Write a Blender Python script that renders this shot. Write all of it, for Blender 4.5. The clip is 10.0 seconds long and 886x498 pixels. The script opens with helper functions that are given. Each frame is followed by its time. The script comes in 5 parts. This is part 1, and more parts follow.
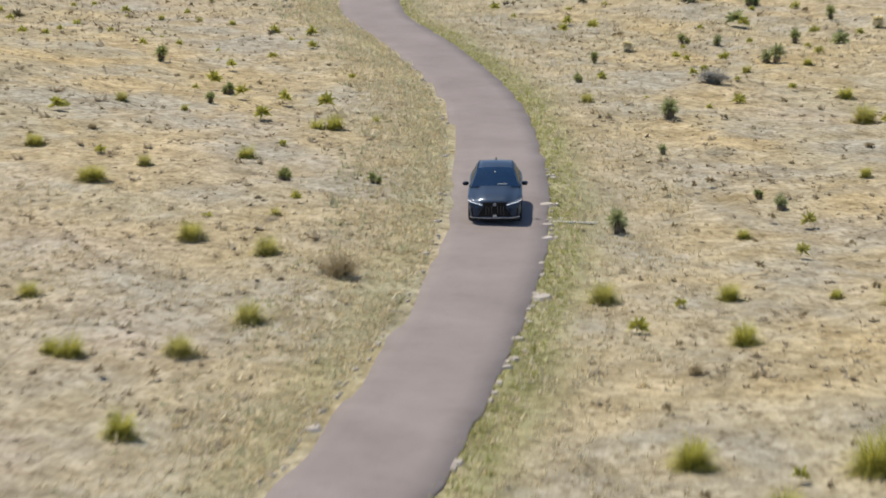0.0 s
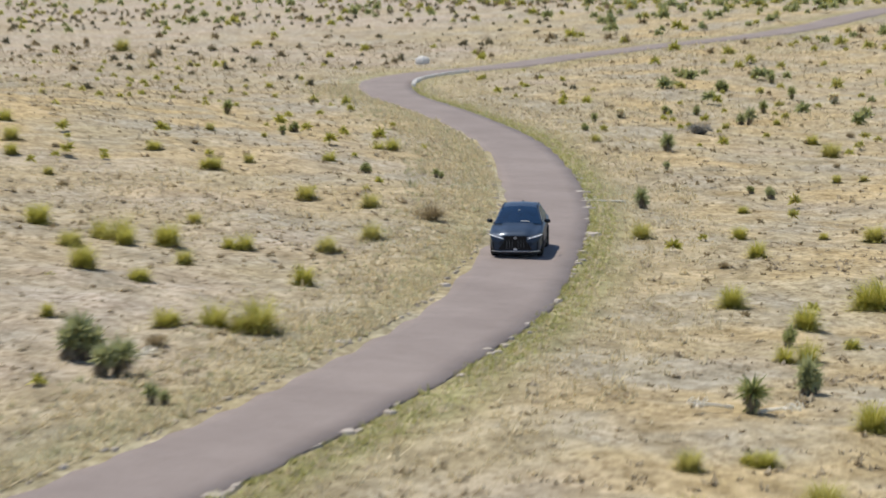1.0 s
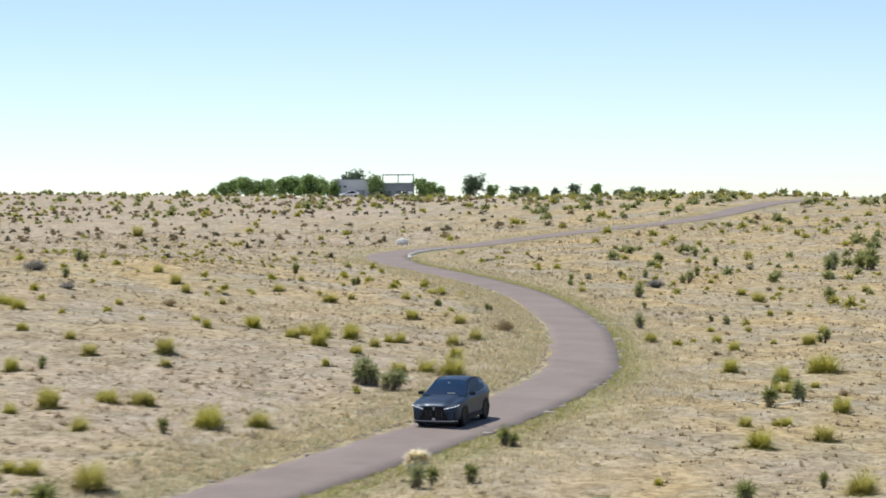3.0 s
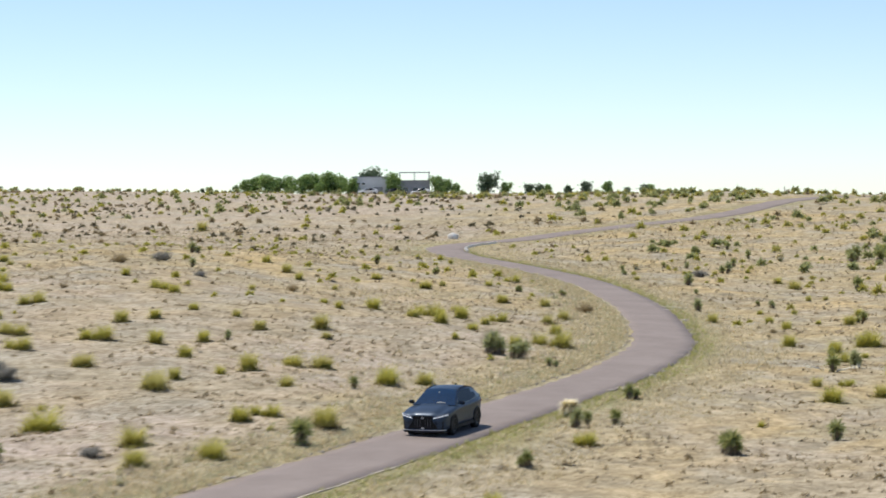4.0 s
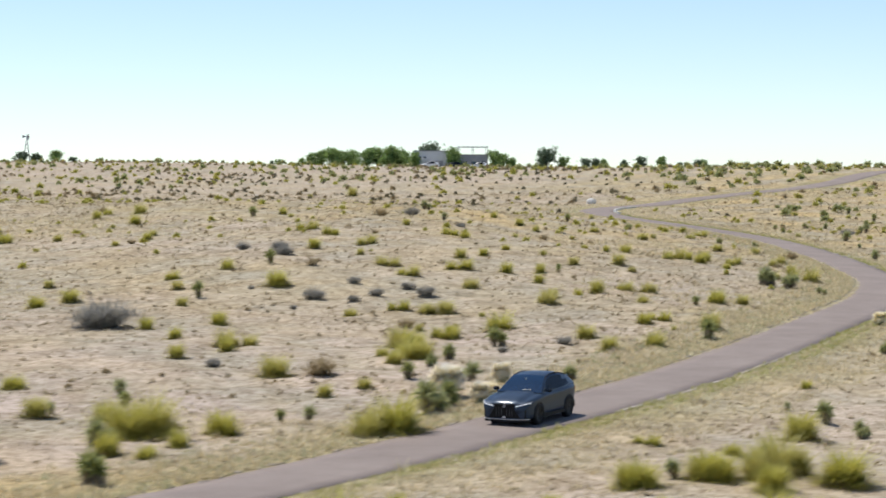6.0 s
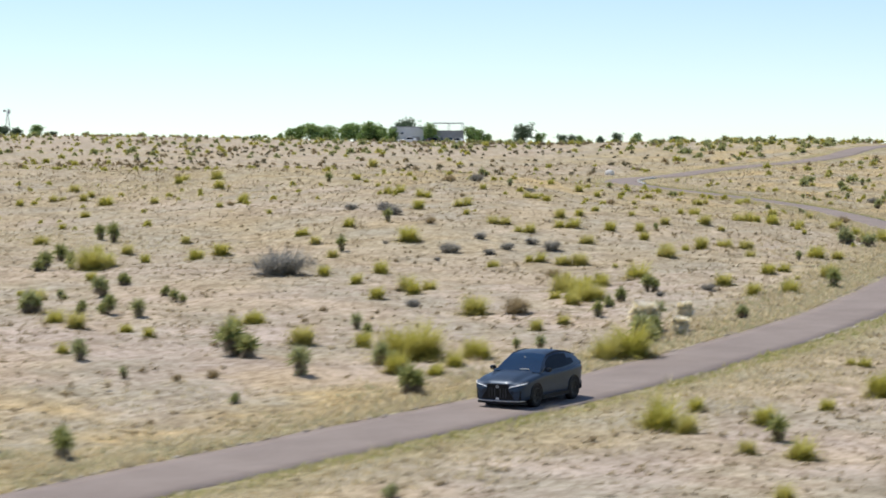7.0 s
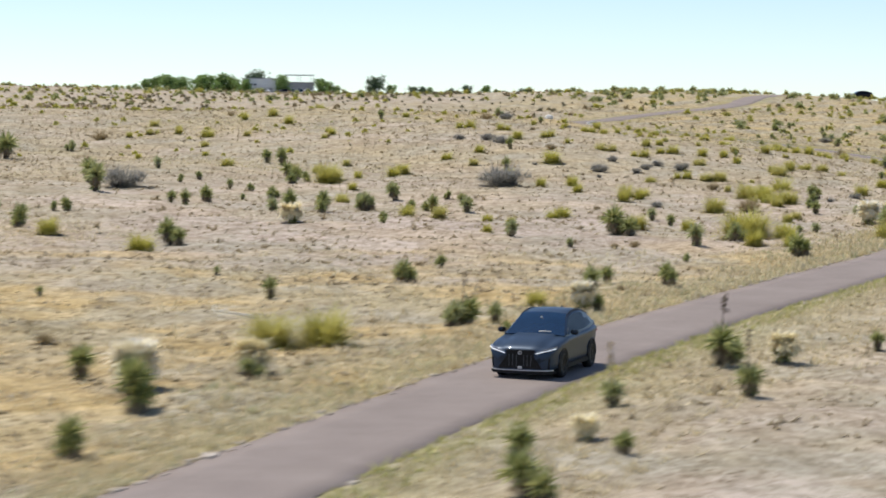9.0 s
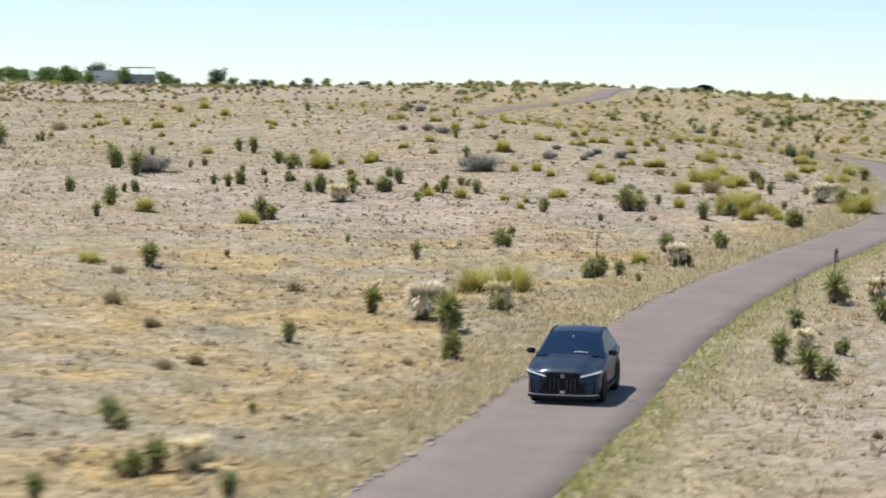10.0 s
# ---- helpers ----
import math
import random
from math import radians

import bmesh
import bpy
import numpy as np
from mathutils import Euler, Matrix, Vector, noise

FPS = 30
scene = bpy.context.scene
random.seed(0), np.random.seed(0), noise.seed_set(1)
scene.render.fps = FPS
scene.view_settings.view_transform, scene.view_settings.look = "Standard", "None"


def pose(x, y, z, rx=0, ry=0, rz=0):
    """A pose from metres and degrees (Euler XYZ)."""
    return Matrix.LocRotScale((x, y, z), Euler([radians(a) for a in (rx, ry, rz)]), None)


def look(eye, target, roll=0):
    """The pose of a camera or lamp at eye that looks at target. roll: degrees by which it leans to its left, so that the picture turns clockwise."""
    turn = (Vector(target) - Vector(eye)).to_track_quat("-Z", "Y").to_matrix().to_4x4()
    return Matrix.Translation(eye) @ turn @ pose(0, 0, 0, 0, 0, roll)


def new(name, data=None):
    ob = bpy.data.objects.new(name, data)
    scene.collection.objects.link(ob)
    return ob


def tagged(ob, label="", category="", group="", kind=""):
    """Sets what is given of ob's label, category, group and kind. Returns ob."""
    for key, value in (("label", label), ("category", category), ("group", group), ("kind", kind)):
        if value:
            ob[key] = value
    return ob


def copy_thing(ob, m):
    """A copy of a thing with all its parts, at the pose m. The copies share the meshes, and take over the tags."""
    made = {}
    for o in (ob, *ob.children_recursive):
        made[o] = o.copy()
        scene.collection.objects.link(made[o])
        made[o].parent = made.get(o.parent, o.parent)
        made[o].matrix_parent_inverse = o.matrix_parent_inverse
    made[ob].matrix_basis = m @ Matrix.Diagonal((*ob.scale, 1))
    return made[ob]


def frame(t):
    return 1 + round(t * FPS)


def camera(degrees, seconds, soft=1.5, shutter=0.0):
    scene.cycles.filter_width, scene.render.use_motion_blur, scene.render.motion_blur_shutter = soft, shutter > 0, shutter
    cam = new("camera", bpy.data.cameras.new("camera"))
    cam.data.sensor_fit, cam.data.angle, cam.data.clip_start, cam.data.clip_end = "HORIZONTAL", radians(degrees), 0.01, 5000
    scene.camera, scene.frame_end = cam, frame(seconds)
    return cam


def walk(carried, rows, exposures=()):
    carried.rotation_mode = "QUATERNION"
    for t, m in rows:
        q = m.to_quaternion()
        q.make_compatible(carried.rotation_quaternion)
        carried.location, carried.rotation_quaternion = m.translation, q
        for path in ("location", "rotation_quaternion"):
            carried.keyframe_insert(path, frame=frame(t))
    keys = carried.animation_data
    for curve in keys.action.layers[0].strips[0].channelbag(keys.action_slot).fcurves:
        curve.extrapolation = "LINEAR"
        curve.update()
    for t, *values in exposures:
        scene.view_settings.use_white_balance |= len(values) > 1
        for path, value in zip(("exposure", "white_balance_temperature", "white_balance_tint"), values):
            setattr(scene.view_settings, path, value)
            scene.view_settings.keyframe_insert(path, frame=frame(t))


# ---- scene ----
# ---- numbers of the place: camera rows (s, x, y, z, yaw, pitch, roll), land, plants (x, y, height) ----
CAM = [
    (0.0, 0.00, -0.00, 17.95, 2.782, -10.286, -0.725),
    (0.5, -2.23, -10.44, 15.01, 1.582, -8.052, -0.539),
    (1.0, -4.54, -21.04, 12.39, 1.073, -5.923, -0.357),
    (1.5, -7.00, -31.76, 10.67, 0.439, -3.914, -0.363),
    (2.0, -9.67, -42.52, 10.30, -0.776, -2.018, -0.412),
    (2.2, -10.88, -47.09, 10.39, -1.276, -1.529, -0.315),
    (3.3, -17.77, -70.41, 11.29, -2.424, -1.205, -0.426),
    (3.5, -19.24, -74.79, 11.37, -2.484, -1.233, -0.429),
    (4.0, -23.05, -84.51, 11.32, -2.597, -1.303, -0.320),
    (4.5, -27.38, -93.25, 11.19, -2.692, -1.557, -0.189),
    (5.0, -32.27, -100.88, 11.05, -2.814, -1.725, -0.069),
    (5.5, -37.63, -107.70, 10.75, -2.944, -1.781, 0.037),
    (6.0, -43.37, -113.65, 10.33, -3.098, -1.809, 0.105),
    (6.2, -45.39, -115.29, 10.14, -3.190, -1.830, 0.057),
    (7.3, -59.84, -127.54, 9.07, -5.563, -2.494, 0.413),
    (7.5, -62.77, -129.51, 8.91, -6.149, -2.623, 0.404),
    (8.0, -70.14, -134.47, 8.43, -7.553, -2.746, 0.542),
    (8.5, -77.85, -140.42, 7.97, -8.940, -2.963, 0.589),
    (9.0, -85.95, -147.25, 7.52, -10.651, -3.184, 0.651),
    (9.5, -94.48, -154.94, 7.36, -12.828, -3.315, 0.721),
    (10.0, -103.20, -163.38, 7.49, -15.537, -3.318, 0.741),
]
FOV = 20.00
STRETCH = 1.361
LAND = [3.11, -0.901, 2.138]
SWELLS = [
    [-0.689, -0.672, -0.199, -0.032],
    [-0.657, -0.504, -0.375, -0.139],
    [-0.526, -0.453, -0.467, -0.361],
    [-0.537, -0.049, -0.282, -0.801],
    [0.012, 0.936, -0.173, -0.943],
    [0.167, 0.615, -0.266, -0.348],
    [0.026, -0.128, -0.49, 1.065],
    [-0.008, -0.135, 0.124, 2.427],
    [-0.007, 0.067, 0.772, 1.227],
]
HILLS = [(40.0, 300.0, 0.273), (20.0, 300.0, 0.735), (-80.0, 300.0, 1.257), (0.0, 420.0, -2.264), (-60.0, 480.0, -0.037), (120.0, 400.0, -0.186), (-85.0, -80.0, 0.25)]
MOUNDS = [(-56, 32, -0.89), (-56, 54, -0.39), (-56, 76, -0.51), (-56, 98, -0.46), (-56, 120, 0.12), (-40, 32, 0.76), (-40, 54, 1.52), (-40, 76, 0.84), (-40, 98, 1.19), (-40, 120, 0.79), (-24, 32, -0.19), (-24, 54, -0.08), (-24, 76, -0.48), (-24, 98, 0.21), (-24, 120, -0.20), (-78, 60, -1.08)]
BEARGRASS_A = [(-77.4, -75.1, 0.99), (-75.8, -74.1, 1.29), (-54, -71.4, 0.67), (-67.1, -64.3, 0.53), (-41.9, -62.7, 0.61), (-89.7, -60.9, 0.58), (-39.6, -54.6, 0.77), (-41, -54, 0.46), (-42.1, -50.6, 0.63), (-42.6, -49.1, 1.31), (-39.2, -47.9, 0.58), (-29.8, -45.6, 0.81), (-36.7, -45.6, 0.48), (-33.6, -45.6, 0.48), (-40.9, -45.5, 0.47), (-34.1, -42.3, 0.84), (-34, -42.1, 0.95), (-30, -42.1, 0.95), (-27.8, -41, 1.14), (-31.3, -40.5, 0.91), (-31.3, -39.9, 0.87), (-29.9, -39.9, 1.05), (-28.8, -39.4, 1.32), (-78.7, -38.8, 0.72), (-29.6, -38.3, 1.01), (-48.4, -34.9, 0.49), (-29.8, -34.8, 0.53), (-49.8, -33.9, 0.88), (-47.4, -32.9, 0.71), (-32.3, -31.7, 0.4)]
BEARGRASS_B = [(-61.8, -30.7, 0.45), (-49.3, -30.2, 1.29), (-48.5, -30.1, 1.59), (-26.6, -29.3, 0.94), (-41.4, -28.7, 1.12), (-40.4, -28.2, 1.54), (-82.4, -28.2, 0.78), (-46.2, -28.1, 0.87), (-50.5, -25.3, 0.67), (-52.9, -24.6, 0.71), (-21.7, -23.6, 0.73), (-59, -22.5, 0.39), (-59.9, -21.3, 0.39), (-62.1, -19.3, 0.65), (-42.7, -17.7, 0.51), (-55.4, -17.1, 0.61), (-23.7, -15.7, 0.31), (-63.2, -15.6, 0.67), (-54.8, -15.6, 0.57), (-41.1, -14.4, 0.48), (-44.7, -10.8, 0.91), (-48.9, -6.6, 0.66), (-39.6, -6.6, 0.62), (-18, -5.9, 0.49), (-38.5, -5.1, 0.93), (-64.9, -4.1, 0.68), (-39.7, -3.4, 0.64), (-46.9, -2.7, 0.69), (-65.9, -1.4, 0.35), (-38.5, -0.6, 0.84)]
BEARGRASS_C = [(-29.6, -0, 0.63), (-46.4, 0.1, 0.76), (-39.1, 1, 1.07), (-49.5, 2.4, 0.67), (-27.2, 2.6, 0.82), (-30, 5.4, 0.76), (-62.9, 5.6, 0.55), (-37, 5.7, 0.76), (-51, 5.8, 0.69), (-36.5, 5.9, 0.72), (-13.7, 8.6, 0.54), (-37.9, 8.9, 0.42), (-25.3, 9.4, 0.28), (-34, 9.7, 1.07), (-23.3, 10.7, 0.8), (-47.7, 11, 0.83), (-26.5, 11.2, 0.66), (-25.7, 12.7, 0.48), (0.3, 13.2, 0.7), (-63.4, 13.3, 1.29), (-34.4, 14.7, 0.33), (-62.8, 14.9, 0.85), (-5.7, 15.9, 0.32), (-41.2, 16, 0.55), (-37, 16.3, 0.7), (-36.2, 16.4, 0.7), (-38.7, 16.9, 0.55), (-60.6, 18.4, 0.53), (-50, 19.8, 0.53), (-57.8, 21.1, 0.75)]
BEARGRASS_D = [(-30.5, 21.5, 0.78), (-24.9, 23.6, 0.63), (-29.8, 24.8, 0.5), (-56.4, 25.5, 0.74), (-20.6, 25.6, 0.75), (-0.7, 26.3, 0.71), (-18.8, 27.1, 0.6), (-63.7, 27.2, 0.56), (-62.1, 28, 0.71), (-27.9, 28.3, 0.49), (-34.2, 28.3, 0.66), (-44.9, 28.4, 0.88), (-50.7, 28.8, 0.57), (2.2, 29.1, 0.65), (-26.7, 29.9, 0.83), (-0.3, 31.9, 0.52), (-37.6, 32.3, 0.62), (-23.3, 32.3, 0.68), (-24.9, 32.4, 0.62), (1.4, 32.6, 0.42), (1, 33, 0.37), (-29.8, 33.1, 0.63), (-67.8, 34.7, 0.67), (-51.5, 35.6, 0.66), (4.2, 35.7, 0.68), (-34.4, 36.3, 0.76), (-31.4, 36.6, 0.64), (-58.7, 36.6, 0.54), (-29.2, 38.4, 0.59), (-38.3, 38.6, 0.72)]
BEARGRASS_E = [(-48.3, 39.3, 0.68), (-23.1, 41.6, 0.37), (-26.6, 43.9, 0.49), (-33.7, 44.5, 0.68), (-40, 44.8, 0.44), (-23.5, 45.8, 0.69), (-16.5, 46.2, 0.4), (3.7, 46.3, 0.65), (-32.1, 46.4, 0.56), (-13.2, 46.6, 0.59), (-11.6, 46.7, 0.96), (5.6, 48.8, 0.29), (-28, 49.4, 0.45), (-42.9, 50, 0.71), (-30.4, 51, 0.45), (-73, 52.2, 0.49), (4.8, 52.7, 0.74), (-67.6, 53, 0.41), (-15.2, 54.2, 0.45), (-39.4, 54.3, 0.67), (-16.8, 54.5, 0.8), (-10.3, 56.4, 0.63), (7.3, 56.6, 1), (3, 56.8, 0.71), (-14.2, 57.9, 0.51), (-18.2, 60.5, 0.56), (-41.6, 60.7, 0.7), (-22.5, 60.9, 0.49), (-16.6, 61.5, 0.53), (-15.3, 62.4, 0.72)]
BEARGRASS_F = [(-56.7, 62.8, 0.47), (-17.5, 63.3, 0.96), (-13.2, 63.6, 0.65), (-32.2, 64, 0.57), (-66.6, 64, 0.61), (-10.2, 64.5, 0.63), (-33, 65.7, 0.57), (-20.4, 66.6, 0.76), (-23.3, 66.9, 0.36), (-8.9, 68.6, 0.69), (5.1, 69, 0.7), (-43.5, 69.2, 0.74), (-15.3, 70, 0.46), (-55, 70.6, 0.63), (-27.9, 73.1, 0.45), (-65.7, 73.1, 0.82), (1.2, 73.6, 0.64), (-54.9, 73.9, 0.5), (-72.4, 74.2, 0.55), (10.1, 74.3, 0.65), (5, 74.7, 0.48), (-62, 74.8, 0.59), (-35.9, 75.1, 0.53), (8.3, 75.6, 0.31), (-9.2, 76.6, 0.62), (-11.8, 78.1, 0.63), (-67.7, 78.6, 0.65), (-44.1, 78.7, 0.39), (-69.8, 80.5, 0.66), (-22.7, 81.8, 0.35)]
BEARGRASS_G = [(-67.3, 82.7, 0.57), (-9.7, 83.2, 0.33), (12.7, 83.3, 0.53), (6.2, 84.8, 0.34), (-57, 85.5, 0.87), (-25.1, 86.5, 0.54), (-16.6, 86.5, 0.54), (-44.6, 86.7, 0.41), (-45.3, 88.7, 0.58), (-69.1, 89.3, 0.79), (-15.2, 89.9, 0.4), (-26, 91.2, 0.66), (-60.4, 91.4, 0.7), (-19.7, 92.3, 0.52), (-11.9, 92.5, 0.51), (-57.2, 95.5, 0.95), (11.6, 95.8, 0.37), (12.9, 96.1, 0.32), (-60.2, 97.6, 0.71), (-27.6, 98.1, 0.6), (-9.6, 100.8, 0.66), (-15.7, 103.2, 0.28), (-18.5, 104.2, 0.4), (-7.8, 104.2, 0.28), (13.3, 110.4, 0.78), (1.1, 112, 0.42), (13.1, 117.1, 0.57), (22.9, 119.8, 0.61), (9, 123.2, 0.39), (12.3, 126.5, 0.4)]
BEARGRASS_H = [(-31.7, 131, 0.42), (-18, 136.3, 0.36), (-22.2, 138.5, 0.36), (-21.4, 153, 0.39), (-19.9, 155, 0.4), (-37.6, 205.7, 1.25)]
BEARGRASS = BEARGRASS_A + BEARGRASS_B + BEARGRASS_C + BEARGRASS_D + BEARGRASS_E + BEARGRASS_F + BEARGRASS_G + BEARGRASS_H
YUCCA_A = [(-94.7, -118.4, 0.63), (-98.2, -118, 0.62), (-95.8, -115.2, 0.82), (-96.1, -115.1, 0.55), (-95.6, -110.2, 0.68), (-92.1, -107.5, 0.31), (-75.6, -101.7, 0.95), (-75, -97.7, 0.97), (-72.3, -96.2, 0.54), (-84.1, -95.4, 0.9), (-87.7, -90.6, 0.73), (-81.8, -88.5, 1.27), (-78.8, -83.5, 0.61), (-83.2, -82.7, 0.93), (-56.6, -81.3, 0.88), (-59, -75.3, 0.66), (-49.1, -73.4, 0.53), (-69.6, -70.8, 0.34), (-71.1, -68.5, 0.87), (-45.9, -68.1, 0.87), (-69.3, -68, 0.74), (-65.1, -64.4, 0.59), (-87.6, -63.4, 1.01), (-51.8, -63.3, 0.37), (-75.7, -60.3, 0.79), (-83.6, -58.9, 0.37), (-63.6, -58.1, 0.94), (-60.4, -56.1, 0.9), (-62.2, -54.8, 0.76), (-69.6, -53.5, 1)]
YUCCA_B = [(-76.9, -52.2, 0.35), (-39.5, -51.2, 0.89), (-67, -45, 0.57), (-55.5, -42.6, 0.39), (-49.3, -40, 1.14), (-32.4, -40, 0.65), (-59.3, -36.8, 0.42), (-53.2, -36.2, 1.14), (-77, -34.9, 1.26), (-61.2, -32.4, 0.92), (-50.1, -32.1, 0.9), (-85.5, -31.8, 0.81), (-55.3, -30.5, 1.39), (-24.2, -28.3, 0.69), (-24.6, -24.7, 0.92), (-44.3, -24.4, 0.47), (-84, -24.1, 1.23), (-43.3, -24, 0.67), (-52.5, -23.4, 0.48), (-39, -22.7, 1.24), (-65.5, -22.3, 0.68), (-50.1, -20.7, 0.64), (-25.4, -20.6, 0.37), (-37.8, -20.3, 1.03), (-50.4, -18.3, 0.72), (-81.9, -16.2, 0.52), (-80.9, -16.1, 0.72), (-84.6, -15.1, 0.99), (-59.7, -14.6, 0.88), (-37, -13.6, 0.84)]
YUCCA_C = [(-67.3, -13.6, 1.15), (-69.9, -13.2, 0.89), (-32.7, -12.5, 0.62), (-39.3, -12.4, 0.76), (-62.4, -11.9, 0.69), (-61.3, -11.8, 0.96), (-69.1, -11.4, 1.18), (-74.5, -10.6, 0.89), (-64.5, -10.5, 1.07), (-75.2, -9.1, 0.69), (-38.1, -8, 0.56), (-72.8, -6.7, 0.98), (-58.1, -6.3, 0.72), (-37.3, -5.8, 0.72), (-58.9, -4.3, 0.51), (-61.7, -3.9, 1.13), (-63.7, -3.3, 0.57), (-70.6, -2.8, 0.4), (-79, -2.1, 1.79), (-68.5, -0.8, 0.75), (-34.7, 1.2, 0.94), (-61, 1.7, 0.71), (-16.3, 2.7, 0.63), (-69.5, 3.7, 0.54), (-70.4, 6, 0.67), (-24.1, 6, 1.08), (-8.9, 6.1, 0.87), (-8.3, 6.2, 0.88), (-78.2, 9.2, 1.54), (-3.8, 10, 0.85)]
YUCCA_D = [(-65.8, 11.2, 1.14), (-13.6, 12.2, 0.83), (-72.9, 12.3, 0.55), (-13, 13.1, 0.61), (-11.8, 14.2, 0.69), (-71.4, 14.4, 0.56), (-0.6, 14.6, 0.55), (-64.5, 14.8, 0.78), (-65.1, 18.4, 1.13), (-22, 23.5, 0.58), (-10, 23.8, 0.73), (-49.3, 24, 0.98), (-73.2, 27.6, 0.92), (-12.3, 36.7, 0.53), (1.6, 37.7, 0.92), (-63.3, 38, 1.36), (-28, 39, 0.54), (-64.2, 39.5, 1.07), (-13.9, 39.7, 1.01), (-45.6, 40.2, 0.96), (3.5, 40.4, 0.94), (-14.7, 40.9, 1.26), (-83.5, 44.3, 2.03), (3.7, 49.2, 0.58), (-78, 60.9, 0.9), (11.4, 77.3, 0.85), (1.8, 84.5, 0.91), (-32.4, 87.8, 0.73), (-10, 88.6, 0.5), (-47.7, 88.7, 0.91)]
YUCCA_E = [(8, 89.5, 0.6), (-6.8, 89.9, 0.45), (7.2, 91.5, 0.41), (4, 99.7, 0.49), (-33.1, 103.9, 0.89), (-15, 106.1, 0.54), (4.5, 107.9, 0.99), (18.2, 109.7, 1.24), (-14.8, 110.1, 0.59), (0.9, 117.3, 0.5), (-19.2, 119.2, 0.89), (1.6, 126, 0.66), (10.6, 127.7, 1.08), (8.1, 134.3, 0.63), (12.4, 134.6, 0.85), (6.6, 135.8, 0.64), (26.9, 139, 1.93), (24.2, 139.2, 1.64), (15.2, 143.4, 0.9), (11.3, 149, 0.85), (19.5, 153.9, 0.8), (15.3, 156.2, 0.88)]
YUCCA = YUCCA_A + YUCCA_B + YUCCA_C + YUCCA_D + YUCCA_E
DRY_BUSH_A = [(-92.4, -97, 0.37), (-85.6, -96.6, 0.27), (-91.3, -95.2, 0.35), (-91.3, -87.6, 0.4), (-91.5, -81, 0.54), (-83.8, -73.5, 0.44), (-51, -70.1, 0.17), (-89.3, -66.5, 0.47), (-62.4, -57.7, 0.23), (-67.7, -44.7, 0.23), (-57.5, -37.7, 0.29), (-56.3, -36.7, 0.38), (-42.9, -11.1, 0.95), (-51.6, -10.8, 0.32), (-38.4, 10.4, 0.57), (-36, 10.8, 0.19), (-37.5, 12.6, 0.19), (-46.5, 17.7, 0.23), (-43.1, 37.1, 0.53), (-42.7, 39.9, 0.3), (-13.2, 43.5, 0.39), (6.2, 45.4, 0.32), (-38.6, 63.5, 0.35), (3.5, 64.9, 0.27), (-55.9, 66.9, 0.48), (-40.3, 71.9, 0.3), (-75, 72, 1.09), (-6.8, 74.8, 0.78), (-25.4, 76.7, 0.54), (-21.6, 78.7, 0.32)]
DRY_BUSH_B = [(-37.4, 88.9, 0.82), (-23.9, 90.7, 0.26), (-18.4, 97, 0.27), (-60.7, 101, 0.59), (12.5, 102.3, 0.28), (15.8, 120.8, 0.39), (-35.7, 147.5, 0.39)]
DRY_BUSH = DRY_BUSH_A + DRY_BUSH_B
PALE_YUCCA_A = [(-94.9, -115.6, 0.66), (-94.4, -113.8, 0.57), (-72.8, -94.4, 0.58), (-78.7, -82.5, 0.98), (-63.3, -79.3, 0.88), (-70.1, -21.9, 1.08), (-36.4, -18.1, 0.58), (-13.4, 16.4, 0.71), (-14.1, 18.3, 0.43), (3.4, 131.6, 0.55), (17.4, 139.4, 0.73)]
PALE_YUCCA = PALE_YUCCA_A
WHITE_YUCCA_A = [(-82, -84.8, 1.12), (-65.6, -64.7, 0.85), (-38, -17.4, 1.15)]
WHITE_YUCCA = WHITE_YUCCA_A + [(-36.9, -19.6, 0.7), (-35.6, -14.2, 0.75)]
GREY_SHRUB_A = [(-47.3, -8, 0.42), (-34.6, -1.5, 0.29), (-31.4, 3, 0.48), (-77, 4.2, 1.49), (-53.1, 7.1, 1.67), (-44.1, 18.3, 0.23), (-40.9, 20.5, 0.41), (-39.6, 22.7, 0.53), (-43, 22.7, 0.72), (-36.9, 23.3, 0.69), (-37.7, 26.6, 0.54), (-46.5, 27.4, 0.25), (-40.7, 27.8, 0.49), (-44.9, 47, 0.8), (-47.5, 50.6, 0.58), (-45.2, 50.8, 0.72), (-31.5, 80.4, 0.47), (-34.7, 92.3, 0.84), (7.2, 119.3, 0.83)]
GREY_SHRUB = GREY_SHRUB_A
SPIKE_YUCCA_A = [(-66.8, -87.2, 0.9), (-65.4, -80, 1.18), (-70.5, -68.5, 0.95)]
SPIKE_YUCCA = SPIKE_YUCCA_A
STALK_YUCCA_A = [(-70.9, -89.4, 0.76)]
STALK_YUCCA = STALK_YUCCA_A


def heading(yaw, pitch):
    a, b = radians(yaw), radians(pitch)
    return Vector((-math.sin(a) * math.cos(b), math.cos(a) * math.cos(b), math.sin(b)))


cam = camera(FOV, 10.0, soft=1.7, shutter=0.5)
walk(cam, [(t, look((x, y, z), Vector((x, y, z)) + heading(yaw, pitch), roll)) for t, x, y, z, yaw, pitch, roll in CAM])

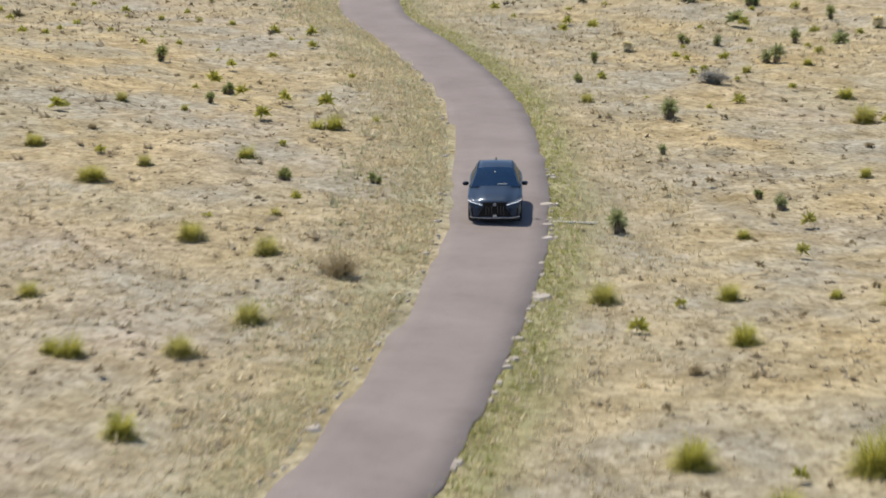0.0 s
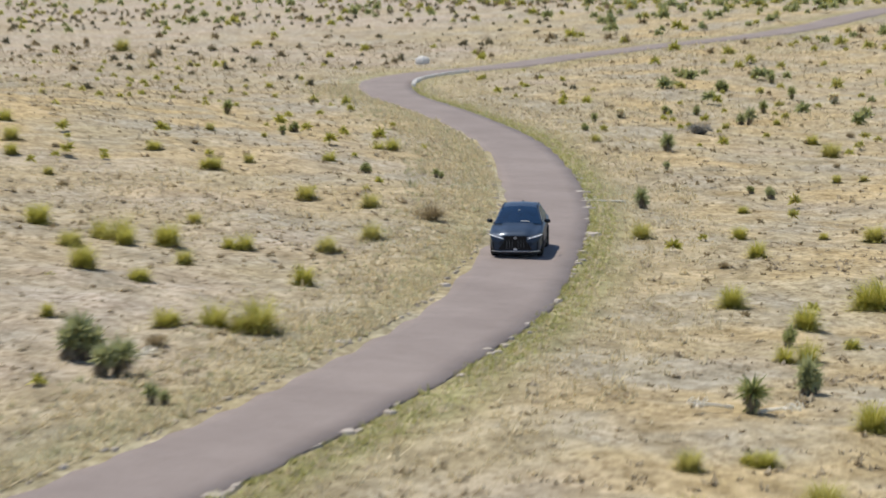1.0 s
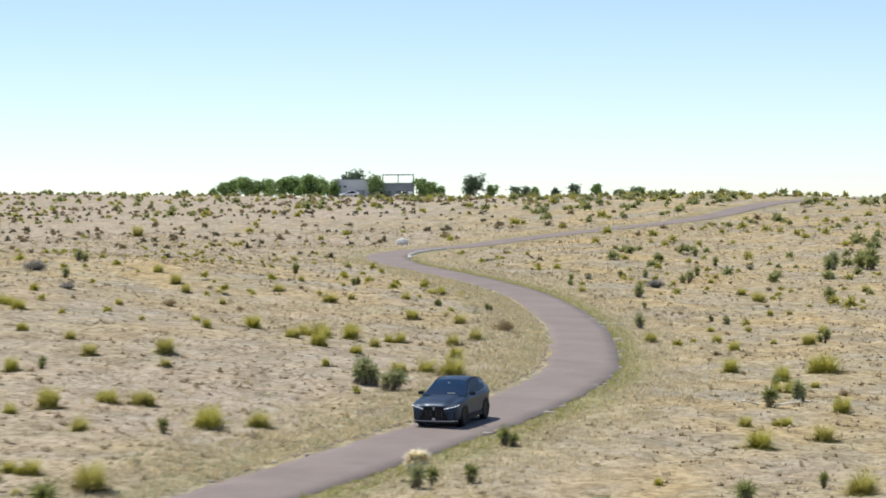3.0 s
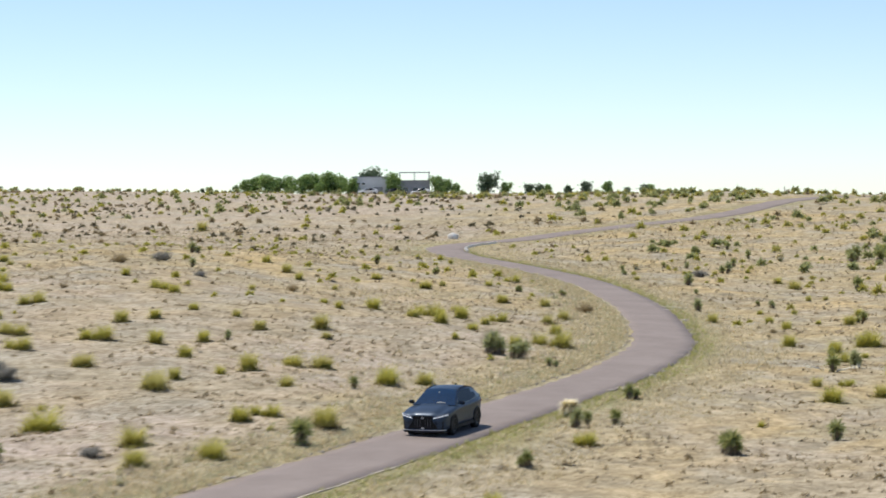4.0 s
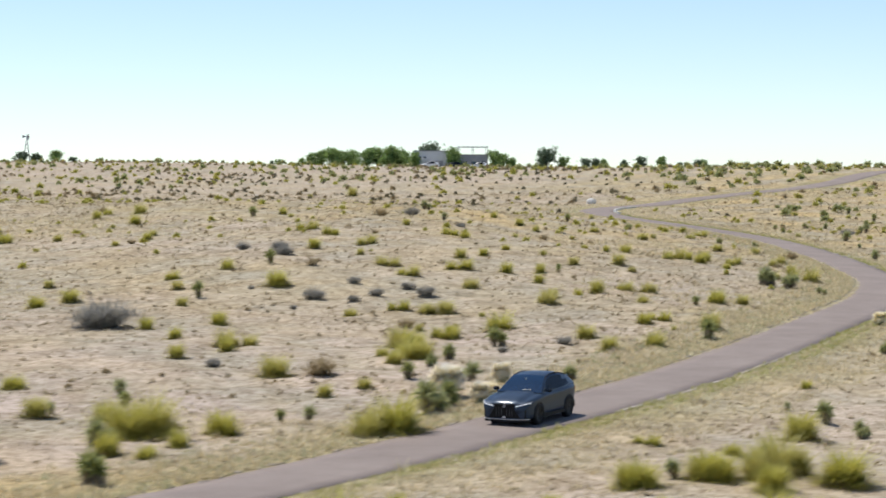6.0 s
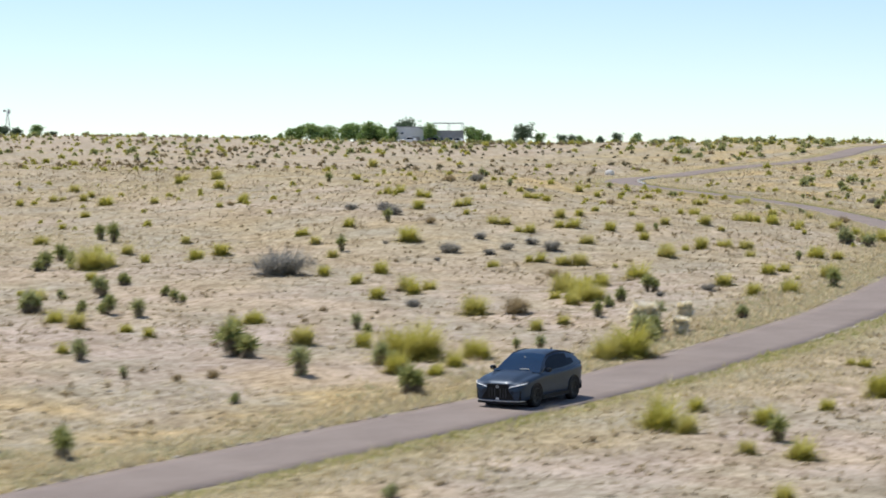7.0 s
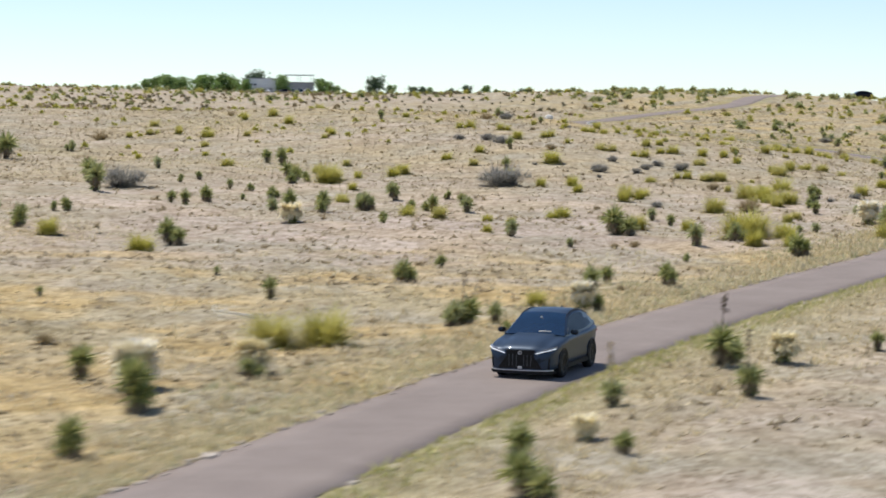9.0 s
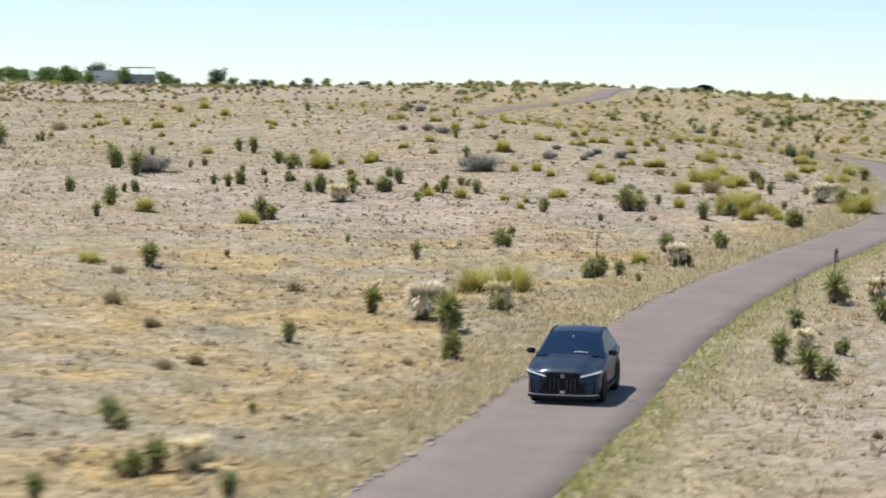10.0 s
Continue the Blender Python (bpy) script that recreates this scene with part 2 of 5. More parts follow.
# ---- light ----
SUN_EL, SUN_FROM = radians(66), Vector((-0.77, 0.58, 0)).normalized()
world = bpy.data.worlds.new("sky")
scene.world = world
world.use_nodes = True
wn = world.node_tree.nodes
sky = wn.new("ShaderNodeTexSky")
sky.sky_type = "NISHITA"
sky.sun_disc = False
sky.sun_elevation = SUN_EL
sky.sun_rotation = math.atan2(SUN_FROM.x, SUN_FROM.y)
sky.altitude = 1500
sky.air_density = 0.75
sky.dust_density = 0.4
sky.ozone_density = 1.75
wn["Background"].inputs["Strength"].default_value = 0.15
world.node_tree.links.new(sky.outputs[0], wn["Background"].inputs["Color"])
sun_data = bpy.data.lights.new("sun", "SUN")
sun_data.energy, sun_data.angle, sun_data.color = 4.3, radians(0.53), (1.0, 0.95, 0.87)
sun = new("sun", sun_data)
sun_at = SUN_FROM * math.cos(SUN_EL) * 100 + Vector((0, 0, math.sin(SUN_EL) * 100))
sun.matrix_world = look(sun_at, (0, 0, 0))
scene.view_settings.exposure = 0.0


# ---- materials ----
class Mat:
    """A node material put together step by step."""

    def __init__(self, name, rough=0.8, metal=0.0, spec=0.5):
        self.m = bpy.data.materials.new(name)
        self.m.use_nodes = True
        self.t = self.m.node_tree
        self.b = self.t.nodes["Principled BSDF"]
        self.b.inputs["Roughness"].default_value = rough
        self.b.inputs["Metallic"].default_value = metal
        self.b.inputs["Specular IOR Level"].default_value = spec

    def node(self, kind, **inputs):
        n = self.t.nodes.new(kind)
        for k, v in inputs.items():
            n.inputs[k.replace("_", " ")].default_value = v
        return n

    def link(self, a, b):
        self.t.links.new(a, b)

    def where(self):
        return self.t.nodes.new("ShaderNodeNewGeometry").outputs["Position"]

    def local(self):
        return self.t.nodes.new("ShaderNodeTexCoord").outputs["Object"]

    def noise(self, scale, detail=4.0, vec=None, rough=0.6):
        n = self.node("ShaderNodeTexNoise", Scale=scale, Detail=detail, Roughness=rough)
        self.link(vec or self.where(), n.inputs["Vector"])
        return n.outputs["Fac"]

    def ramp(self, fac, lo, hi, a=(0, 0, 0, 1), b=(1, 1, 1, 1)):
        n = self.t.nodes.new("ShaderNodeValToRGB")
        n.color_ramp.elements[0].position, n.color_ramp.elements[1].position = lo, hi
        n.color_ramp.elements[0].color, n.color_ramp.elements[1].color = a, b
        self.link(fac, n.inputs["Fac"])
        return n.outputs["Color"]

    def mix(self, fac, a, b, kind="MIX"):
        n = self.t.nodes.new("ShaderNodeMix")
        n.data_type, n.blend_type = "RGBA", kind
        for v, k in ((fac, 0), (a, 6), (b, 7)):
            if hasattr(v, "is_linked"):
                self.link(v, n.inputs[k])
            else:
                n.inputs[k].default_value = v
        return n.outputs[2]

    def colour(self, c):
        if hasattr(c, "is_linked"):
            self.link(c, self.b.inputs["Base Color"])
        else:
            self.b.inputs["Base Color"].default_value = c
        return self

    def bump(self, fac, strength, dist):
        n = self.node("ShaderNodeBump", Strength=strength, Distance=dist)
        self.link(fac, n.inputs["Height"])
        self.link(n.outputs["Normal"], self.b.inputs["Normal"])
        return self


def rgb(r, g, b):
    return (r, g, b, 1)


def speckled(name, a, b, scale=6.0, rough=0.85, metal=0.0, spec=0.4, bump=0.0, local=True):
    """Two close tones mixed by noise at two scales."""
    m = Mat(name, rough, metal, spec)
    v = m.local() if local else m.where()
    n1, n2 = m.noise(scale, 5, v), m.noise(scale * 7, 3, v)
    c = m.mix(m.ramp(n1, 0.35, 0.65), rgb(*a), rgb(*b))
    c = m.mix(m.ramp(n2, 0.3, 0.7, rgb(0.82, 0.82, 0.82), rgb(1.12, 1.12, 1.12)), c, c, "MIX")
    m.colour(c)
    if bump:
        m.bump(n2, bump, 0.02)
    return m.m


def leaf_mat(name, a, b, c=None, rough=0.55, through_leaf=0.35):
    """Plant tissue: tone varies blade by blade and plant by plant."""
    m = Mat(name, rough, 0, 0.3)
    g = m.t.nodes.new("ShaderNodeNewGeometry")
    o = m.t.nodes.new("ShaderNodeObjectInfo")
    col = m.mix(g.outputs["Random Per Island"], rgb(*a), rgb(*b))
    if c:
        col = m.mix(m.ramp(o.outputs["Random"], 0.45, 1.0), col, rgb(*c))
    m.colour(col)
    glow = m.node("ShaderNodeBsdfTranslucent")
    m.link(col, glow.inputs["Color"])
    both = m.node("ShaderNodeMixShader", Fac=through_leaf)
    m.link(m.b.outputs[0], both.inputs[1])
    m.link(glow.outputs[0], both.inputs[2])
    m.link(both.outputs[0], m.t.nodes["Material Output"].inputs["Surface"])
    return m.m


def ground_mat():
    m = Mat("dry_ground", 0.95, 0, 0.2)
    p = m.where()
    big, mid, fine, grit = m.noise(0.022, 3, p), m.noise(0.11, 4, p), m.noise(0.9, 5, p, 0.7), m.noise(7.0, 3, p)
    soil = m.mix(m.ramp(mid, 0.35, 0.7), rgb(0.45, 0.372, 0.31), rgb(0.57, 0.478, 0.405))
    straw = m.mix(m.ramp(fine, 0.3, 0.7), rgb(0.345, 0.29, 0.175), rgb(0.53, 0.45, 0.295))
    grey = m.mix(m.ramp(fine, 0.3, 0.7), rgb(0.325, 0.295, 0.222), rgb(0.48, 0.435, 0.345))
    verge = m.t.nodes.new("ShaderNodeAttribute")
    verge.attribute_name = "verge"
    cover = m.node("ShaderNodeMath")
    cover.operation = "ADD"
    m.link(verge.outputs["Fac"], cover.inputs[0])
    m.link(m.ramp(big, 0.44, 0.68, rgb(-0.0, 0, 0), rgb(0.6, 0.6, 0.6)), cover.inputs[1])
    cover.use_clamp = True
    c = m.mix(cover.outputs[0], soil, straw)
    patch = m.noise(0.14, 6, p, 0.7)
    c = m.mix(m.ramp(patch, 0.44, 0.6, rgb(0, 0, 0), rgb(0.85, 0.85, 0.85)), c, grey)
    gold = m.ramp(m.noise(0.16, 4, p, 0.6), 0.44, 0.6, rgb(0, 0, 0), rgb(0.9, 0.9, 0.9))
    rich = m.t.nodes.new("ShaderNodeAttribute")
    rich.attribute_name = "gold"
    gold_here = m.mix(1.0, gold, rich.outputs["Fac"], "MULTIPLY")
    c = m.mix(gold_here, c, m.mix(m.ramp(fine, 0.35, 0.65), rgb(0.43, 0.31, 0.13), rgb(0.66, 0.5, 0.26)))
    edge = m.t.nodes.new("ShaderNodeAttribute")
    edge.attribute_name = "edge"
    green = m.mix(m.ramp(fine, 0.35, 0.65), rgb(0.22, 0.225, 0.085), rgb(0.38, 0.35, 0.17))
    c = m.mix(edge.outputs["Fac"], c, green)
    # dead tufts, clods and their litter at three sizes
    blot = m.ramp(m.noise(2.4, 7, p, 0.85), 0.45, 0.62, rgb(1.08, 1.08, 1.08), rgb(0.56, 0.53, 0.47))
    c = m.mix(1.0, c, blot, "MULTIPLY")
    drift = m.ramp(m.noise(0.55, 6, p, 0.75), 0.46, 0.6, rgb(1.08, 1.08, 1.08), rgb(0.8, 0.78, 0.73))
    c = m.mix(1.0, c, drift, "MULTIPLY")
    clod = m.node("ShaderNodeTexVoronoi", Scale=3.2, Randomness=1.0)
    m.link(p, clod.inputs["Vector"])
    some = m.ramp(m.noise(0.5, 3, p), 0.45, 0.55)
    spot = m.mix(1.0, some, m.ramp(clod.outputs["Distance"], 0.22, 0.34, rgb(1, 1, 1), rgb(0, 0, 0)), "MULTIPLY")
    c = m.mix(spot, c, m.mix(1.0, c, rgb(0.55, 0.5, 0.42), "MULTIPLY"))
    c = m.mix(1.0, c, m.ramp(grit, 0.3, 0.7, rgb(0.84, 0.84, 0.84), rgb(1.12, 1.12, 1.12)), "MULTIPLY")
    m.colour(c)
    m.bump(m.noise(1.6, 7, p, 0.75), 0.7, 0.16)
    return m.m


def asphalt_mat():
    m = Mat("asphalt", 0.88, 0, 0.3)
    p = m.where()
    c = m.mix(m.ramp(m.noise(0.35, 4, p), 0.3, 0.7), rgb(0.235, 0.192, 0.168), rgb(0.295, 0.244, 0.214))
    c = m.mix(1.0, c, m.ramp(m.noise(35, 2, p), 0.3, 0.7, rgb(0.85, 0.85, 0.85), rgb(1.12, 1.12, 1.12)), "MULTIPLY")
    c = m.mix(1.0, c, m.ramp(m.noise(1.6, 5, p, 0.7), 0.5, 0.8, rgb(1, 1, 1), rgb(0.88, 0.87, 0.86)), "MULTIPLY")
    m.colour(c)
    m.bump(m.noise(60, 2, p), 0.25, 0.01)
    return m.m


M = {
    "ground": ground_mat(), "asphalt": asphalt_mat(),
    "stone": speckled("pale_stone", (0.38, 0.32, 0.25), (0.55, 0.48, 0.4), 1.2, bump=0.4, local=False),
    "kerb": speckled("whitewashed_kerb", (0.66, 0.62, 0.55), (0.8, 0.77, 0.7), 2, local=False),
    "beargrass": leaf_mat("beargrass_blade", (0.36, 0.35, 0.06), (0.66, 0.6, 0.15), (0.54, 0.49, 0.17)),
    "beargrass_dry": leaf_mat("beargrass_dry_blade", (0.34, 0.27, 0.12), (0.5, 0.42, 0.22)),
    "yucca": leaf_mat("yucca_leaf", (0.2, 0.235, 0.07), (0.58, 0.57, 0.24), (0.46, 0.47, 0.24)),
    "skirt": leaf_mat("yucca_dead_leaf", (0.2, 0.15, 0.09), (0.42, 0.34, 0.22)),
    "pale": leaf_mat("yucca_pale_leaf", (0.82, 0.7, 0.4), (0.92, 0.85, 0.62), through_leaf=0.15),
    "bloom": leaf_mat("yucca_bloom", (0.86, 0.79, 0.62), (0.93, 0.9, 0.8), through_leaf=0.15),
    "stalk": speckled("dry_stalk", (0.4, 0.32, 0.22), (0.62, 0.53, 0.4), 5),
    "trunk": speckled("yucca_trunk", (0.1, 0.075, 0.05), (0.22, 0.17, 0.11), 5, bump=0.5),
    "twig": leaf_mat("grey_twig", (0.21, 0.2, 0.175), (0.38, 0.365, 0.32)),
    "twig_dark": leaf_mat("dark_brush", (0.13, 0.115, 0.07), (0.3, 0.26, 0.15)),
    "drybush": leaf_mat("dry_bush_twig", (0.28, 0.215, 0.115), (0.48, 0.385, 0.22)),
    "tuft": leaf_mat("dry_tuft", (0.3, 0.24, 0.15), (0.52, 0.43, 0.28)),
    "straw": leaf_mat("straw_grass", (0.56, 0.47, 0.28), (0.8, 0.69, 0.45)),
    "green_grass": leaf_mat("verge_grass", (0.38, 0.38, 0.13), (0.62, 0.57, 0.25)),
    "olive_grass": leaf_mat("olive_grass", (0.42, 0.4, 0.22), (0.6, 0.56, 0.34)),
    "leaf": leaf_mat("tree_leaf", (0.2, 0.3, 0.09), (0.36, 0.48, 0.17)),
    "leaf_blue": leaf_mat("dark_tree_leaf", (0.1, 0.15, 0.09), (0.2, 0.27, 0.15)),
    "bark": speckled("tree_bark", (0.09, 0.07, 0.05), (0.18, 0.14, 0.1), 3, bump=0.5),
    "rock": speckled("brown_rock", (0.2, 0.15, 0.12), (0.4, 0.32, 0.27), 2, bump=0.5, local=False),
}


# ---- land ----
def lay(x, y):
    """Height of the open land."""
    x, y = np.asarray(x, float), np.asarray(y, float) / STRETCH
    z = LAND[0] + LAND[1] * 1.4 * np.tanh(x / 140) + LAND[2] * np.where(y < 375, y, 375 - 0.6 * (y - 375)) / 100
    for j, row in enumerate(SWELLS):
        for i, a in enumerate(row):
            z = z + a * np.exp(-((x + 110 - 50 * i) ** 2 + (y + 100 - 40 * j) ** 2) / 2888)
    for cx, cy, a in HILLS:
        z = z + a * np.exp(-((x - cx) ** 2 + (y - cy) ** 2) / 2888)
    for cx, cy, a in MOUNDS:
        z = z + a * np.exp(-((x - cx) ** 2 + (y * STRETCH - cy) ** 2) / 578)
    return z


ROAD_KNOTS = [(-113.9, -164.4), (-100.0, -137.1), (-86.0, -109.8), (-79.8, -97.3), (-73.3, -85.0), (-67.2, -74.5), (-59.9, -62.9), (-51.4, -50.3), (-43.4, -38.5), (-36.0, -25.8),
              (-28.8, -12.1), (-22.9, 1.0), (-18.9, 10.6), (-14.9, 20.6), (-10.5, 32.0), (-7.3, 42.6), (-4.9, 53.0), (-3.7, 62.9), (-2.9, 71.6), (-2.4, 80.1),
              (-2.4, 89.0), (-2.7, 98.3), (-3.5, 108.9), (-5.0, 119.4), (-7.9, 133.2), (-10.7, 144.4), (-11.8, 154.0), (-11.4, 162.4), (-8.6, 169.7), (-3.3, 175.8),
              (2.2, 184.2), (9.5, 192.6), (18.6, 200.2), (25.2, 209.5), (30.0, 220.0), (35.0, 231.0), (42.0, 243.0), (52.0, 257.0)]


def spline(knots, step):
    """Catmull-Rom through the knots, resampled at even steps."""
    k = np.array(knots, float)
    k = np.vstack([2 * k[0] - k[1], k, 2 * k[-1] - k[-2]])
    out = []
    for i in range(1, len(k) - 2):
        a, b, c, d = k[i - 1:i + 3]
        for u in np.linspace(0, 1, 24, endpoint=False):
            out.append(0.5 * (2 * b + (c - a) * u + (2 * a - 5 * b + 4 * c - d) * u * u + (3 * b - a - 3 * c + d) * u ** 3))
    out = np.array(out)
    s = np.r_[0, np.cumsum(np.linalg.norm(np.diff(out, axis=0), axis=1))]
    q = np.arange(0, s[-1], step)
    return np.stack([np.interp(q, s, out[:, 0]), np.interp(q, s, out[:, 1])], -1)


ROAD = spline(ROAD_KNOTS, 0.5)
ROAD_W = 1.86


def off_road(x, y):
    """Distance from the road's middle line."""
    x, y = np.asarray(x, float).ravel(), np.asarray(y, float).ravel()
    d = np.full(len(x), 1e9)
    near = np.where((x > -140) & (x < 90) & (y > -190) & (y < 380))[0]
    for part in np.array_split(near, max(1, len(near) // 4000)):
        dd = (x[part, None] - ROAD[None, ::2, 0]) ** 2 + (y[part, None] - ROAD[None, ::2, 1]) ** 2
        d[part] = np.sqrt(dd.min(1))
    return d


def rough_land(x, y):
    """Small lumps of the open ground."""
    z = 0
    for k, (a, fx, fy, p) in enumerate(((0.05, 0.9, 0.55, 0), (0.045, -0.5, 1.1, 1.3), (0.04, 1.7, -0.9, 2.1), (0.03, 2.3, 1.9, 0.4), (0.12, 0.13, 0.17, 0.7), (0.1, -0.21, 0.11, 2.9))):
        z = z + a * np.sin(fx * x + fy * y + p + 1.5 * np.sin(0.31 * fy * x - 0.27 * fx * y + k))
    return z


def spread(lo, hi, step, grow, limit):
    a = list(np.arange(lo, hi + step, step))
    s = step
    while a[-1] < limit[1]:
        s *= grow
        a.append(a[-1] + s)
    s = step
    while a[0] > limit[0]:
        s *= grow
        a.insert(0, a[0] - s)
    return np.array(a)


def mesh_of(name, co, faces, smooth=True):
    me = bpy.data.meshes.new(name)
    co, faces = np.asarray(co, np.float32), np.asarray(faces, np.int32)
    n = faces.shape[1]
    me.vertices.add(len(co))
    me.vertices.foreach_set("co", co.ravel())
    me.loops.add(faces.size)
    me.loops.foreach_set("vertex_index", faces.ravel())
    me.polygons.add(len(faces))
    me.polygons.foreach_set("loop_start", np.arange(0, faces.size, n, dtype=np.int32))
    me.polygons.foreach_set("use_smooth", np.full(len(faces), smooth))
    me.update(calc_edges=True)
    return me


def build_ground():
    xs, ys = spread(-130, 70, 0.75, 1.07, (-4000, 4000)), spread(-160, 215, 0.8, 1.05, (-2500, 4500))
    gx, gy = np.meshgrid(xs, ys)
    x, y = gx.ravel(), gy.ravel()
    d = off_road(x, y)
    open_land = np.clip((d - 2.0) / 3.0, 0, 1)
    z = lay(x, y) + rough_land(x, y) * open_land - 0.04 * np.clip((1.75 - d) / 0.2, 0, 1)
    nx, ny = len(xs), len(ys)
    i = np.arange(nx * ny).reshape(ny, nx)
    faces = np.stack([i[:-1, :-1], i[:-1, 1:], i[1:, 1:], i[1:, :-1]], -1).reshape(-1, 4)
    me = mesh_of("ground", np.stack([x, y, z], -1), faces)
    wob = 0.5 * np.sin(0.4 * x + 0.23 * y) + 0.5 * np.sin(0.17 * x - 0.5 * y + 2)
    beside = np.interp(y, ROAD[:300, 1], ROAD[:300, 0])
    verge = me.attributes.new("verge", "FLOAT", "POINT")
    verge.data.foreach_set("value", np.clip(0.85 * np.clip(1 - (d - 3.5 - 1.2 * wob) / 5.0, 0, 1) + (0.45 + 0.2 * wob) * np.clip((y + 10 + 15 * np.sin(0.05 * x)) / 60, 0, 1) * np.clip((330 - y) / 120, 0.3, 1) + (0.85 + 0.15 * wob) * np.clip((-38 - y + 6 * wob) / 20, 0, 1) * np.clip((beside - x) / 4, 0, 1) * np.clip((x - beside + 42 + 6 * wob) / 12, 0, 1) + 0.7 * np.exp(-(x + 28) ** 2 / 350 - (y - 110) ** 2 / 1200) + (0.6 + 0.25 * wob) * np.clip((x - np.interp(y, ROAD[:640, 1], ROAD[:640, 0])) / 5, 0, 1) * np.clip((y + 30) / 30, 0, 1) * np.clip((280 - y) / 60, 0, 1), 0, 1).astype(np.float32))
    gold = me.attributes.new("gold", "FLOAT", "POINT")
    gold.data.foreach_set("value", np.clip(0.22 + 0.8 * np.clip((-32 - y + 8 * wob) / 20, 0, 1) * np.clip((beside - x) / 4, 0, 1) * np.clip((x - beside + 46 + 6 * wob) / 14, 0, 1) + 0.6 * np.exp(-(x + 26) ** 2 / 400 - (y - 112) ** 2 / 1400) + (0.4 + 0.2 * wob) * np.clip((x - np.interp(y, ROAD[:640, 1], ROAD[:640, 0]) - 3) / 8, 0, 1) * np.clip((y + 20) / 30, 0, 1) * np.clip((280 - y) / 60, 0, 1), 0, 1).astype(np.float32))
    road_x = np.interp(y, ROAD[:640, 1], ROAD[:640, 0])
    outer = np.where((x > road_x) & (y < 150) & (y > -20), 1.0, 0.55)
    edge = me.attributes.new("edge", "FLOAT", "POINT")
    edge.data.foreach_set("value", (np.clip(1 - abs(d - 2.6) / (1.4 + 0.5 * wob), 0, 1) * outer).astype(np.float32))
    me.materials.append(M["ground"])
    return tagged(new("ground", me), "pale pinkish desert soil with dry straw grass cover", "ground", kind="structure")


build_ground()
ROAD_T = np.gradient(ROAD, axis=0)
ROAD_T /= np.linalg.norm(ROAD_T, axis=1)[:, None]
ROAD_N = np.stack([-ROAD_T[:, 1], ROAD_T[:, 0]], -1)


def ground_z(x, y):
    d = off_road([x], [y])[0]
    return float(lay(x, y) + rough_land(x, y) * min(max((d - 2.0) / 3.0, 0), 1) - 0.04 * min(max((1.75 - d) / 0.2, 0), 1))


def build_road():
    rng = np.random.default_rng(5)
    n = len(ROAD)

    def ragged(a):
        r = rng.normal(0, 1, n)
        return a * (np.convolve(r, np.ones(3) / 3, "same") + np.convolve(r, np.ones(15) / 15, "same"))

    wl, wr = ROAD_W + ragged(0.07), ROAD_W + ragged(0.07)
    cols = []
    for k, (side, dz) in enumerate(((1.0, -0.12), (1.0, 0.012), (0.6, 0.035), (0.0, 0.045), (-0.6, 0.035), (-1.0, 0.012), (-1.0, -0.12))):
        w = np.where(side > 0, wl, wr) * side + (0.03 if k == 0 else -0.03 if k == 6 else 0)
        p = ROAD + ROAD_N * w[:, None]
        cols.append(np.column_stack([p, lay(ROAD[:, 0], ROAD[:, 1]) * 0.5 + lay(p[:, 0], p[:, 1]) * 0.5 + dz]))
    co = np.stack(cols, 1)
    i = np.arange(n * 7).reshape(n, 7)
    faces = np.stack([i[:-1, :-1], i[:-1, 1:], i[1:, 1:], i[1:, :-1]], -1).reshape(-1, 4)[:, ::-1]
    me = mesh_of("road", co.reshape(-1, 3), faces)
    me.materials.append(M["asphalt"])
    tagged(new("road", me), "narrow winding single-lane road of faded pinkish asphalt", "road", kind="structure")


build_road()


# ---- plants ----
def part(name, me, material, parent, label=""):
    """Links a mesh (or bmesh) as one object under a thing or a part."""
    if isinstance(me, bmesh.types.BMesh):
        data = bpy.data.meshes.new(name)
        me.to_mesh(data)
        me.free()
        me = data
    if material is not None and not me.materials:
        me.materials.append(material)
    ob = new(name, me)
    ob.parent = parent
    if label:
        ob["label"] = label
    return ob


def blades(rng, n, base, spread_r, length, width, up=(0.2, 1.3), droop=0.35, segs=3):
    """n tapering blades that leave a base and arch outwards, each bent upwards by its own angle range and drooping at the tip."""
    az = rng.uniform(0, 2 * np.pi, n)
    el = rng.uniform(up[0], up[1], n)
    L = length * rng.uniform(0.65, 1.1, n)
    r0 = spread_r * np.sqrt(rng.uniform(0, 1, n))
    a0 = az + rng.normal(0, 0.7, n)
    p = np.stack([base[0] + r0 * np.cos(a0), base[1] + r0 * np.sin(a0), np.full(n, base[2])], -1)
    side = np.stack([-np.sin(az), np.cos(az), np.zeros(n)], -1)
    rows = []
    for k in range(segs + 1):
        w = width * (1 - k / segs) ** 0.7 * 0.5 + 0.002
        rows.append(p - side * w)
        rows.append(p + side * w)
        e = el - droop * (k + 0.5) / segs * 2
        p = p + (L / segs)[:, None] * np.stack([np.cos(e) * np.cos(az), np.cos(e) * np.sin(az), np.sin(e)], -1)
    co = np.stack(rows, 1)
    m = 2 * (segs + 1)
    q = np.concatenate([np.array([[2 * k, 2 * k + 1, 2 * k + 3, 2 * k + 2]]) for k in range(segs)])
    faces = (np.arange(n)[:, None, None] * m + q[None]).reshape(-1, 4)
    return co.reshape(-1, 3), faces


def merged(name, pieces, smooth=False):
    co, fa, off = [], [], 0
    for c, f in pieces:
        co.append(c)
        fa.append(f + off)
        off += len(c)
    return mesh_of(name, np.concatenate(co), np.concatenate(fa), smooth)


